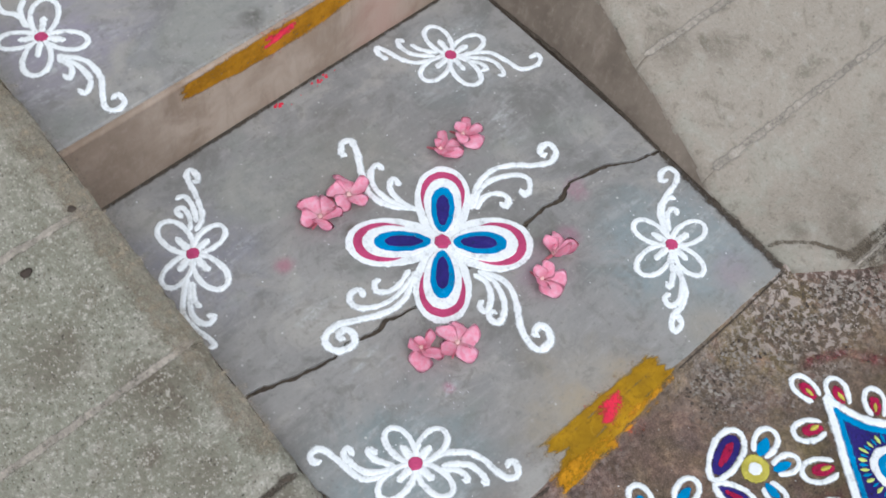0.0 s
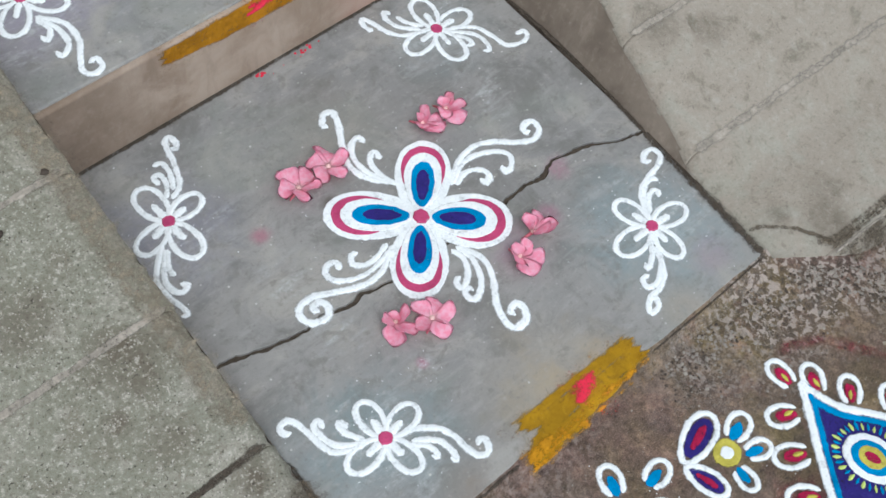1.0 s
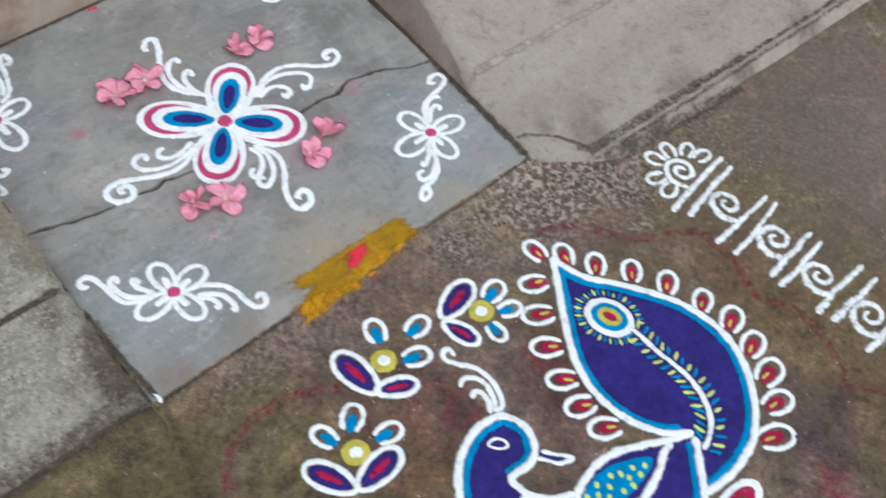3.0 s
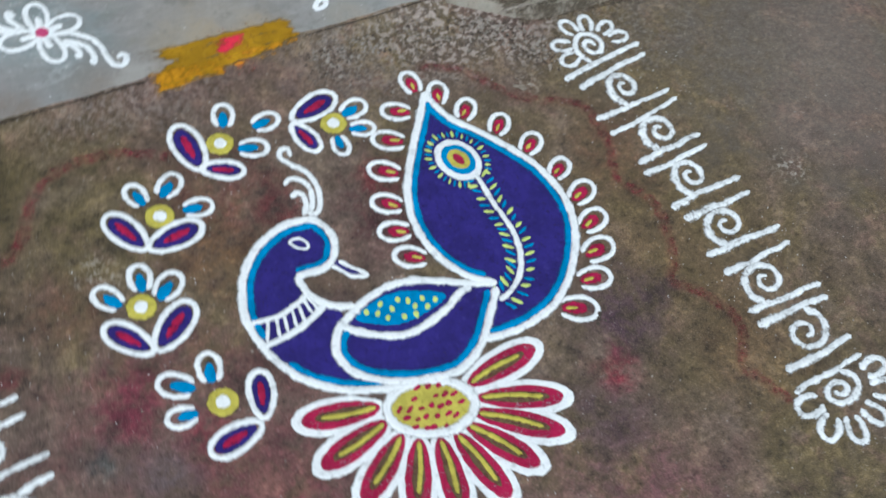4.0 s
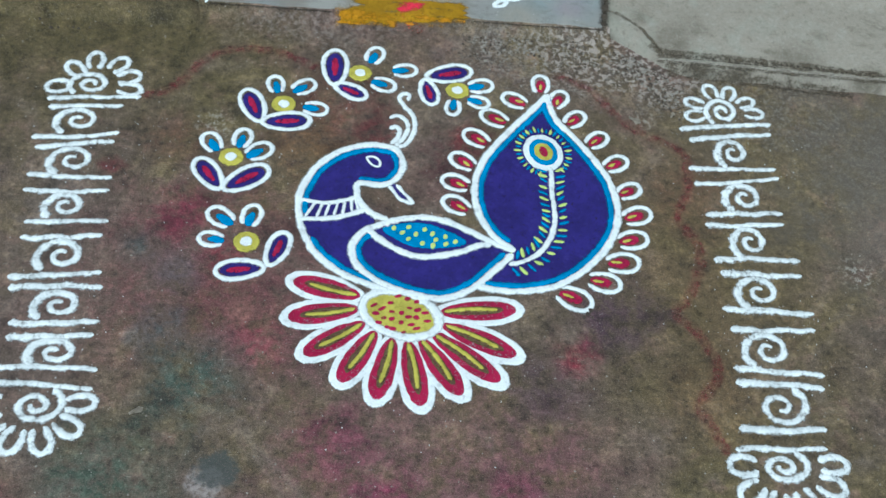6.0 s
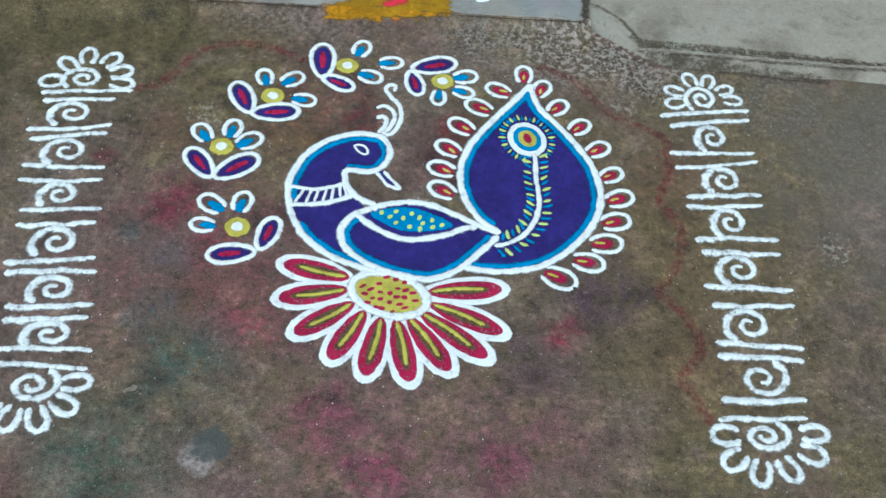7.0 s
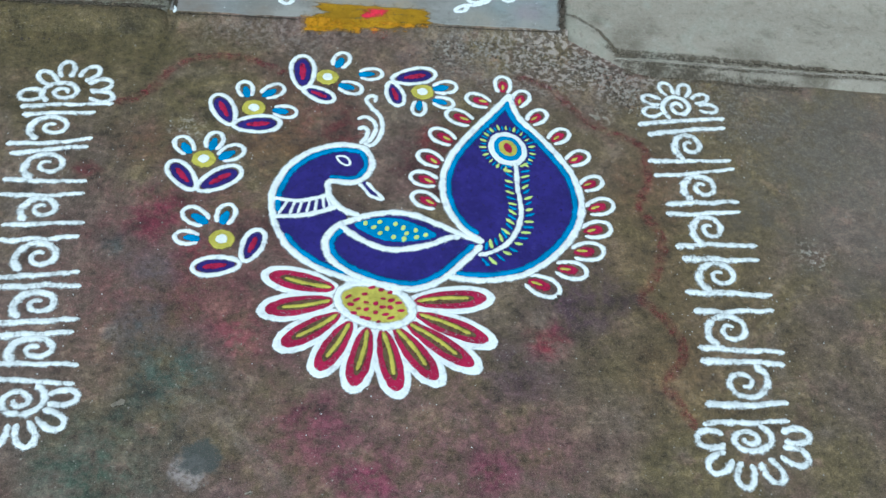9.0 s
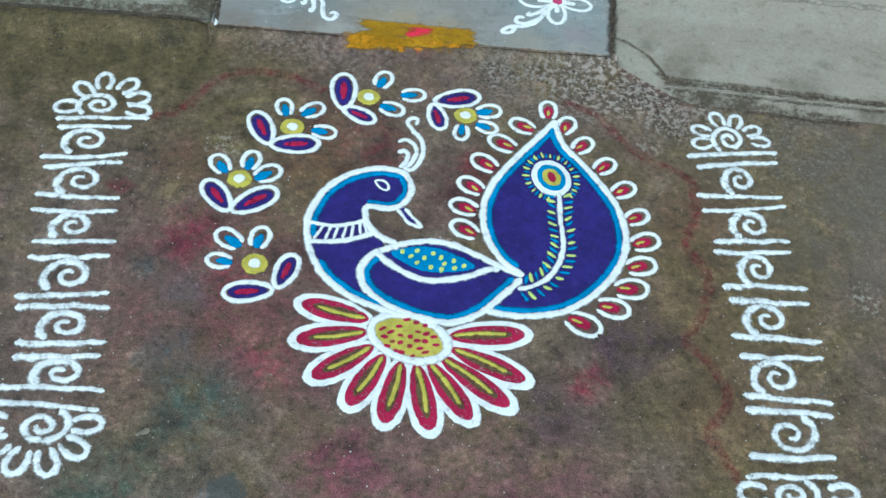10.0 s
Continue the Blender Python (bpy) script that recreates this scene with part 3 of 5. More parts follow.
def bay(side, sign, outer, y0, y1, seed, foot):
    """One cast bay: a sloping top with worn, rounded rims and a rounded flank towards the steps."""
    bm = bmesh.new()
    span = abs(outer - side(y0))
    offs = [0.0, 0.004, 0.010, 0.018, 0.03, 0.05]
    while offs[-1] < span:
        offs.append(offs[-1] + (0.03 if offs[-1] < 0.6 else 0.2))
    ys, y = [y0, y0 + 0.003, y0 + 0.008], y0 + 0.02
    while y < y1 - 0.012:
        ys.append(y)
        y += 0.012
    ys += [y1 - 0.008, y1 - 0.003, y1]
    rows = []
    for i, y in enumerate(ys):
        row = []
        end = min(i, len(ys) - 1 - i)
        for j, o in enumerate(offs):
            x = side(y) + sign * o
            n = uneven(x, y, seed)
            if j < 3:
                x += (1.0 if sign > 0 else 1.8) * (0.0035 * noise.noise((y * 14, seed, 1.0)) + 0.0022 * noise.noise((y * 70, seed, 1.0)))
            yy = y + skew(x)
            if end == 0:
                yy += (0.010 if foot and i == 0 else 0.0) * noise.noise((x * 22, seed, 4.0))
            round_side = (0.024, 0.017, 0.010, 0.0055, 0.002, 0.0006)[j] if j < 6 else 0.0
            round_end = (0.0034, 0.0020, 0.0008)[end] * (0.35 if sign > 0 else 1.0) if end < 3 else 0.0
            if foot and i < 5:
                round_end = (0.030, 0.016, 0.010, 0.004, 0.001)[i]
            row.append(bm.verts.new((x, yy, max(-0.002, ramp_top(y) - round_side - round_end + n))))
        rows.append(row)
    for i in range(len(ys) - 1):
        for j in range(len(offs) - 1):
            q = (rows[i][j], rows[i][j + 1], rows[i + 1][j + 1], rows[i + 1][j])
            bm.faces.new(q if sign > 0 else q[::-1])
    rim = [r[0] for r in rows] + rows[-1][1:] + [r[-1] for r in rows[::-1]][1:] + rows[0][1:-1][::-1]
    low = [bm.verts.new((v.co.x, v.co.y, -0.06)) for v in rim]
    n = len(rim)
    for i in range(n):
        q = (rim[i], low[i], low[(i + 1) % n], rim[(i + 1) % n])
        bm.faces.new(q if sign < 0 else q[::-1])
    bmesh.ops.recalc_face_normals(bm, faces=bm.faces[:])
    return bm


def right_foot(y):
    return right_side(y) if y >= 0 else right_side(0) + 1.32 * -y


def right_rim(y):
    """The upper rim of the eastern ramp, which leans away from the steps as it rises."""
    return right_foot(y) + 0.40 * max(0.0, ramp_top(y) - 0.030)


def skew(x):
    """The joints of the eastern ramp run slightly askew."""
    return -0.036 * (x - 0.85) if x > 0.5 else 0.0


def flank(side, rim, sign):
    """The plastered cheek of a ramp, over the steps."""
    bm = bmesh.new()
    rows = []
    for i in range(130):
        y = 0.02 + i * 0.0121
        x = side(y) - sign * 0.0035
        lean = rim(y) - side(y)
        t = ramp_top(y) - 0.021
        row = []
        for u, d in ((0.0, 0.004), (0.3, 0.0015), (0.7, 0.0), (1.0, -0.005)):
            z = -0.02 + (t + 0.02) * u
            row.append(bm.verts.new((x + lean * u ** 1.3 - sign * (d + 0.0018 * noise.noise((y * 14, z * 14, 2.0 + sign))), y, z)))
        rows.append(row)
    for a, b in zip(rows, rows[1:]):
        for j in range(3):
            bm.faces.new((a[j], b[j], b[j + 1], a[j + 1]) if sign > 0 else (a[j], a[j + 1], b[j + 1], b[j]))
    bmesh.ops.recalc_face_normals(bm, faces=bm.faces[:])
    return bm


def ramp(name, side, rim, sign, outer, foot, grooves, label):
    """A sloping strip of cast concrete bays beside the steps, with trowelled joints across it."""
    thing = empty(name, label, "ramp")
    thing["kind"] = "structure"
    ys = [foot] + grooves + [1.6]
    for i, (y0, y1) in enumerate(zip(ys, ys[1:])):
        worn = i == 0 and sign < 0
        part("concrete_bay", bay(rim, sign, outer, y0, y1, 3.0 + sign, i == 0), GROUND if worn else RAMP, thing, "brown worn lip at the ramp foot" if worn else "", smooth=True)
    for y in grooves:
        dirty = y < 0.23 and (sign < 0 or y < 0)
        double = y < 0 and sign > 0
        for off, wide, stuff in ((0.0, 0.011, DIRT), (-0.009, 0.004, MORTAR), (-0.015, 0.009, DIRT)) if double else ((0.0, 0.013, MORTAR),) if sign > 0 else ((0.0, 0.012, SEAM if dirty else MORTAR),):
            line = [(rim(y) + sign * (0.012 + 0.02 * k), y + off) for k in range(60)]
            joint = ribbon(bmesh.new(), curve([(p, q + skew(p)) for p, q in wobble(line, 0.02, y * 9 + off, 0.0022)], gap=0.01), wide, 0.0, high=0.0005)
            for v in joint.verts:
                flat = v.co.y - skew(v.co.x)
                v.co.z += ramp_top(flat) + uneven(v.co.x, flat, 3.0 + sign) - (0.0006 if sign > 0 else 0.0022)
            part("joint_mortar", joint, stuff, thing, "pale mortar in the joint" if stuff is MORTAR else "dirt-filled joint", True)
    part("plastered_cheek", flank(side, rim, sign), CHEEK, thing, "brown-grey plastered cheek", True)
    return thing


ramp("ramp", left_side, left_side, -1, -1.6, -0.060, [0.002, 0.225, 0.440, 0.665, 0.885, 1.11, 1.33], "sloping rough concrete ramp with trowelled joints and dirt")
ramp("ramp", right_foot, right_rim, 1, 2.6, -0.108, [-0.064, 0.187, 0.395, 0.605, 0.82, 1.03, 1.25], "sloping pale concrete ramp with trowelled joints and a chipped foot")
wall = mesh_object("wall_north", prism([(-6, 1.6), (7, 1.6), (7, 1.85), (-6, 1.85)], -0.05, 3.2, 0.01), WALL)
tagged(wall, "plain pale plastered house wall behind the steps", "wall", kind="structure")
def centre_motif(centre, petals, scrolls):
    thing = empty("powder_flower_drawing", "white, pink, blue and violet powder flower drawn on the cement step", "floor drawing")
    for i, line in enumerate(scrolls):
        stroke("scroll", line, 0.0108 if i % 3 == 0 else 0.0096, WHITE, thing, TREAD, taper=(0.9, 1.1))
    for tip, half in petals:
        tip = Vector(tip)
        half *= 0.95
        p = fill("petal", drop(centre, tip, half), WHITE, thing, TREAD, high=0.0022)
        fill("pink_band", drop(centre, tip, half, 0.22, 0.925, 0.80), PINK, p, TREAD, "pink powder band", high=0.0030)
        fill("inner_petal", drop(centre, tip, half, 0.10, 0.835, 0.67), WHITE, p, TREAD, high=0.0038)
        fill("blue_heart", drop(centre, tip, half, 0.12, 0.71, 0.42), SKYBLUE, p, TREAD, "bright blue powder", high=0.0046)
        fill("violet_core", drop(centre, tip, half, 0.20, 0.60, 0.23), VIOLET, p, TREAD, "dark violet powder", high=0.0053)
    fill("centre_dot", oval(centre, 0.0115, 0.0115, n=7), PINK, thing, TREAD, "pink powder dot", high=0.0062)


def corner_motif(centre, tips, scrolls, z):
    thing = empty("powder_corner_drawing", "white powder blossom with curling sprays and pink centre on cement step", "floor drawing", "blossoms drawn round the step")
    c = Vector(centre)
    for tip in tips:
        t = Vector(tip)
        inner = c + (t - c) * 0.93
        p = loop("petal", drop(c, inner, (t - c).length * 0.27, 0.06, 1.0), 0.0090, WHITE, thing, z)
        stroke("petal_vein", [tuple(c + (t - c) * 0.1), tuple(c + (t - c) * 0.5)], 0.0118, WHITE, p, z)
    for i, line in enumerate(scrolls):
        stroke("scroll", line, 0.0098, WHITE, thing, z, taper=(0.95, 1.0))
    fill("centre_dot", oval(centre, 0.0088, 0.0088, n=9), PINK, thing, z, "pink powder dot", high=0.0040)


def oleander_material():
    g = Graph("pink_petal", 0.55)
    v = g.noise(140, 3)
    at = g.n.new("ShaderNodeAttribute")
    at.attribute_name = "body"
    col = g.mix(g.step(v, 0.3, 0.7), (0.96, 0.38, 0.53), (0.99, 0.60, 0.72))
    col = g.mix(g.step(at.outputs["Fac"], 0.35, 0.0, 0, 0.7), col, (0.95, 0.62, 0.64))
    g.bump(v, 0.25, 0.001)
    return g.colour(col)


BLOOM = oleander_material()
CALYX = plain("dull_pink_tube", (0.55, 0.14, 0.18), 0.6)


def blossom(x, y, z, turn, opened):
    """A fallen five-petalled flower: open to the sky, or lying on its side with its petals fanned out and its tube behind."""
    rnd = random.Random(int(turn * 7 + x * 1000))
    thing = empty("oleander_blossom", "fresh pink five-petalled blossom lying on the cement step", "flower", "blossoms laid round the drawing")
    at = Matrix.Translation((x, y, z + (0.009 if opened else 0.006)))
    for i in range(5):
        bm = bmesh.new()
        body = bm.verts.layers.float.new("body")
        size = rnd.uniform(0.028, 0.034) * (1.08 if opened else (0.92, 1.10, 1.04, 0.90, 0.70)[i])
        curl, twist = rnd.uniform(-0.9, 0.9), rnd.uniform(-0.7, 0.7)
        rows = []
        for a in range(9):
            u = a / 8
            half = size * (0.06 + 0.45 * math.sin(math.pi * (0.04 + 0.70 * u ** 1.35)) ** 0.9) * (0.58 if a == 8 else 0.88 if a == 7 else 1)
            row = []
            for b in range(7):
                w = b / 3 - 1
                rise = 0.007 * math.sin(u * 2.2) - 0.010 * curl * u * u + 0.30 * half * w * w + twist * half * w * u + 0.0011 * noise.noise((u * 7, w * 5, i + turn))
                v = bm.verts.new((0.0015 + size * u * (1 - 0.10 * w * w + 0.10 * w * u), half * w + 0.42 * u * u * half + 0.0012 * noise.noise((u * 5, w * 3, i * 2 + turn)), rise))
                v[body] = u
                row.append(v)
            rows.append(row)
        for a in range(8):
            for b in range(6):
                bm.faces.new((rows[a][b], rows[a + 1][b], rows[a + 1][b + 1], rows[a][b + 1]))
        bmesh.ops.solidify(bm, geom=bm.faces[:], thickness=0.0005)
        if opened:
            m = at @ Matrix.Rotation(radians(turn + 72 * i) + rnd.uniform(-0.12, 0.12), 4, "Z")
        else:
            fan = (-78, -26, 24, 74, 150)[i]
            m = at @ Matrix.Rotation(radians(turn + fan) + rnd.uniform(-0.1, 0.1), 4, "Z") @ Matrix.Rotation(radians((-22, 6, 2, -28, -50)[i]), 4, "Y")
        bmesh.ops.transform(bm, matrix=m, verts=bm.verts)
        for v in bm.verts:
            v.co.z = max(v.co.z, z + 0.0012 + 0.0006 * i)
        part("petal", bm, BLOOM, thing, smooth=True)
    bm = bmesh.new()
    bmesh.ops.create_cone(bm, cap_ends=True, segments=9, radius1=0.0014, radius2=0.0036, depth=0.024)
    back = Matrix.Rotation(radians(turn), 4, "Z") @ Matrix.Rotation(radians(80), 4, "Y") @ Matrix.Translation((0, 0, -0.011))
    bmesh.ops.transform(bm, matrix=Matrix.Translation((x, y, z + 0.0045)) @ back, verts=bm.verts)
    for v in bm.verts:
        v.co.z = max(v.co.z, z)
    part("flower_tube", bm, CALYX, thing, "dull pink tube", True)
    bm = bmesh.new()
    bmesh.ops.create_icosphere(bm, subdivisions=2, radius=0.0042)
    for v in bm.verts:
        v.co *= 1 + 0.35 * noise.noise(v.co * 400)
    bmesh.ops.transform(bm, matrix=at @ Matrix.Translation((0, 0, 0.001)), verts=bm.verts)
    part("flower_throat", bm, WHITE_THROAT, thing, "pale pink fringed throat", True)


WHITE_THROAT = plain("pale_throat", (0.85, 0.55, 0.52), 0.7)
DUST = powder("bare_brown_dust", (0.125, 0.085, 0.045), 0.8, 0.72, 0.2, 0.45)


def shift(line, d):
    return [p + s * d for p, s in zip(line, sides(line, False))]


def big_motif():
    """The large drawing: plain curved shapes in violet and blue with white edges on a half flower."""
    thing = empty("powder_centrepiece_drawing", "large violet-blue curved shapes edged white above red half flower", "floor drawing")
    WIDE = 0.0118
    # half flower under the curved shapes
    for base, tip, half in SEAT_PETALS:
        p = fill("flower_petal", drop(base, tip, 0.0292, 0, 1), WHITE, thing, 0.0, "white-edged crimson petal", high=0.0016)
        fill("crimson_bed", drop(base, tip, 0.0292, 0.06, 0.90, 0.66), CRIMSON, p, 0.0, "crimson powder", high=0.0024)
        fill("bare_gap", drop(base, tip, 0.0292, 0.10, 0.76, 0.30), DUST, p, 0.0, "bare floor in the petal", high=0.0031)
        b, t = Vector(base), Vector(tip)
        bend = Vector((-(t - b).y, (t - b).x)) * 0.02
        stroke("yellow_streak", [tuple(b + (t - b) * 0.10), tuple(b + (t - b) * 0.4 + bend), tuple(b + (t - b) * 0.70)], 0.0066, YELLOW, p, 0.0025, label="yellow powder streak")
    disc = fill("flower_disc", oval(seat_ring, seat_x, seat_y, seat_turn), YELLOW, thing, 0.0, "yellow disc with red dots", high=0.0024)
    loop("disc_ring", oval(seat_ring, seat_x * 1.06, seat_y * 1.07, seat_turn, 44), 0.013, WHITE, disc, 0.0018, label="white powder ring")
    rnd = random.Random(5)
    for row in range(-2, 3):
        for k in range(-4, 5):
            u, v = (k + 0.5 * (row % 2)) / 4.2 + rnd.uniform(-0.05, 0.05), row / 2.55 + rnd.uniform(-0.06, 0.06)
            if u * u + v * v < 0.80 and rnd.random() < 0.85:
                c, q = math.cos(seat_turn), math.sin(seat_turn)
                x, y = seat_ring[0] + u * seat_x * c - v * seat_y * q, seat_ring[1] + u * seat_x * q + v * seat_y * c
                fill("red_dot", oval((x, y), 0.0052 * rnd.uniform(0.7, 1.2), 0.0030 * rnd.uniform(0.7, 1.2), rnd.uniform(-0.3, 0.6), 9), CRIMSON, disc, 0.0, "crimson powder dot", 0.002, 0.0036)
    # broad leaf shape
    left, right = curve(TAIL_LEFT), curve(TAIL_RIGHT)
    leaf = fill("leaf_shape", left + right[1:], VIOLET, thing, 0.0, "violet leaf shape edged blue and white")
    loop("blue_edge", shift(left[4:], -0.011)[:-2], 0.0095, SKYBLUE, leaf, 0.0012, False, "bright blue edge")
    loop("blue_edge", shift(right[:-3], -0.011)[3:], 0.0105, SKYBLUE, leaf, 0.0012, False, "bright blue edge")
    loop("white_edge", left, WIDE, WHITE, leaf, 0.002, False, "white powder edge")
    loop("white_edge", right, WIDE, WHITE, leaf, 0.002, False, "white powder edge")
    def ring_oval(k, n=30):
        return oval(FEATHER_EYE, FEATHER_LONG * k, FEATHER_WIDE * k, FEATHER_TURN, n)

    eye = fill("feather_spot", ring_oval(0.98), WHITE, leaf, 0.0, "white, blue, yellow and red ringed spot", high=0.0028)
    fill("spot_blue", ring_oval(0.72), SKYBLUE, eye, 0.0, high=0.0036)
    fill("spot_yellow", ring_oval(0.47), YELLOW, eye, 0.0, high=0.0043)
    fill("spot_red", oval(FEATHER_EYE, FEATHER_LONG * 0.29, FEATHER_WIDE * 0.20, FEATHER_TURN, 16), CRIMSON, eye, 0.0, high=0.005)
    stem = curve(STEM)
    st = loop("feather_stem", stem, 0.0085, WHITE, leaf, 0.0022, False, "white powder stem")
    norm = sides(stem, False)
    k = 0
    for i in range(3, len(stem) - 1, 3):
        ahead = (stem[min(i + 1, len(stem) - 1)] - stem[i - 1]).normalized()
        for s in (-1, 1):
            a = stem[i] + norm[i] * s * 0.0075
            b = a + norm[i] * s * rnd.uniform(0.013, 0.019) + ahead * rnd.uniform(-0.010, -0.004)
            loop("feather_barb", curve([a, b]), 0.0056, LIME if (k + (s > 0)) % 2 else SKYBLUE, leaf, 0.0012, False)
        k += 1
    ring = ring_oval(1.02, 38)
    mid = sum(ring, Vector((0, 0))) / len(ring)
    for i in range(3, 36):
        d = (ring[i] - mid).normalized()
        loop("feather_barb", curve([ring[i] + d * 0.004, ring[i] + d * rnd.uniform(0.014, 0.019)]), 0.0050, LIME if i % 2 else SKYBLUE, leaf, 0.0012, False)
    # small drops round the leaf
    for tip, base in TAIL_DROPS:
        b, t = Vector(base), Vector(tip)
        t = b + (t - b) * 0.95
        tip = tuple(t)
        size = (t - b).length
        d = loop("edge_drop", curve(horseshoe(base, tip, size * 0.335)), 0.0080, WHITE, thing, 0.0, False, "white loop round red and yellow dab")
        fill("red_dab", drop(b, t, size * 0.33, 0.16, 0.72, 0.46), CRIMSON, d, 0.0, "crimson powder dab", high=0.0014)
        q = b + (t - b) * 0.22 + Vector((-(t - b).y, (t - b).x)) * rnd.uniform(-0.08, 0.08)
        loop("yellow_dab", curve([q, b + (t - b) * 0.52]), 0.0056, YELLOW, d, 0.001, False, "yellow powder dab")
    # round-headed curved shape and the wing-like leaf on it
    back, face = curve(BACK_LINE), curve(FACE_LINE)
    low, top, fold = curve(WING_LOW), curve(WING_TOP), curve(WING_FOLD)
    neck = fill("curved_shape", back[4:] + low[8:len(low) // 2][::-1] + face[1:-6][::-1], VIOLET, thing, 0.0, "violet curved shape edged blue and white")
    body = fill("boat_shape", low[9:-1] + top[1:-2][::-1], VIOLET, thing, 0.0, "violet boat shape edged blue and white", high=0.0015)
    third = len(back) * 56 // 100
    loop("blue_edge", shift(back[:third], 0.011), 0.0105, SKYBLUE, neck, 0.0012, False, "bright blue edge")
    loop("blue_edge", shift(back[third + 12:-4], 0.011), 0.0100, SKYBLUE, neck, 0.0012, False, "bright blue edge")
    loop("blue_edge", shift(face[2:len(face) * 62 // 100], -0.0105), 0.0095, SKYBLUE, neck, 0.0012, False, "bright blue edge")
    loop("blue_edge", shift(low[8:-2], 0.0115), 0.0105, SKYBLUE, body, 0.0012, False, "bright blue edge")
    for name, line, owner in (("white_edge", back, neck), ("white_edge", face, neck), ("white_edge", low, body), ("white_edge", top, body), ("white_edge", fold, body)):
        loop(name, line, WIDE if line is not fold else 0.0115, WHITE, owner, 0.002, False, "white powder edge")
    spot = fill("blue_lens", curve(WING_SPOT, True), SKYBLUE, body, 0.0, "blue lens with yellow dots", high=0.0024)
    for x, y in SPOT_DOTS:
        fill("yellow_dot", oval((x, y), 0.0034, 0.0048, rnd.uniform(-0.9, 0.0), 9), LIME, spot, 0.0, "yellow powder dot", 0.002, 0.0034)
    band = stroke("white_band", BAND_TOP, 0.0085, WHITE, neck, 0.002, label="white striped band")
    stroke("band_line", BAND_LOW, 0.0095, WHITE, band, 0.002)
    for a, b in BAND_BARS:
        stroke("band_bar", [a, b], 0.0052, WHITE, band, 0.002)
    beak = fill("pointed_shape", curve(BEAK, True), VIOLET, thing, 0.0, "violet point edged white", 0.002)
    loop("white_edge", curve(BEAK[1:] + BEAK[:1]), 0.0068, WHITE, beak, 0.001, False)
    loop("white_almond", curve(EYE_SHAPE, True, 0.002), 0.0042, WHITE, neck, 0.002, True, "small white almond outline")
    for line in CREST:
        stroke("curled_spray", line, 0.0088, WHITE, thing, 0.0)


def ring_flower(centre, big, small):
    thing = empty("powder_ring_flower_drawing", "white-edged violet and blue petals round yellow ring drawn on street", "floor drawing", "flowers drawn in an arc")
    for base, tip in big:
        b, t = Vector(base), Vector(tip)
        half = (t - b).length * 0.265
        p = loop("large_petal", drop(b, b + (t - b) * 0.94, half * 0.92, 0.03, 1), 0.0085, WHITE, thing, 0.0008, True, "violet petal edged white")
        fill("violet_bed", drop(b, t, half, 0.13, 0.84, 0.62), VIOLET, p, 0.0, high=0.0012)
        fill("crimson_streak", drop(b, t, half, 0.28, 0.72, 0.20), CRIMSON, p, 0.0, "crimson powder streak", high=0.002)
    for base, tip in [(q, p) for p, q in small]:
        b, t = Vector(base), Vector(tip)
        size = (t - b).length
        p = loop("small_petal", curve(horseshoe(base, tip, size * 0.345)), 0.0080, WHITE, thing, 0.0, False, "blue petal looped in white")
        fill("blue_dab", drop(t, b, size * 0.36, 0.34, 0.92, 0.38), SKYBLUE, p, 0.0, high=0.0013)
    disc = fill("yellow_ring", oval(centre, 0.0198, 0.0190), YELLOW, thing, 0.0, "lime yellow powder ring", high=0.002)
    fill("white_dot", oval(centre, 0.0085, 0.0082), WHITE, disc, 0.0, "white powder dot", high=0.0034)


def spiral(centre, rx, ry, start=235, turns=1.55):
    """A curl that runs clockwise from its outer foot into its middle."""
    out = []
    for i in range(19):
        u = i / 18
        a = radians(start - u * 360 * turns)
        k = 1.0 - 0.86 * u ** 0.85 if u > 0.12 else 1.12 - 1.9 * u
        out.append((centre[0] + rx * k * math.cos(a), centre[1] + ry * k * math.sin(a)))
    return out


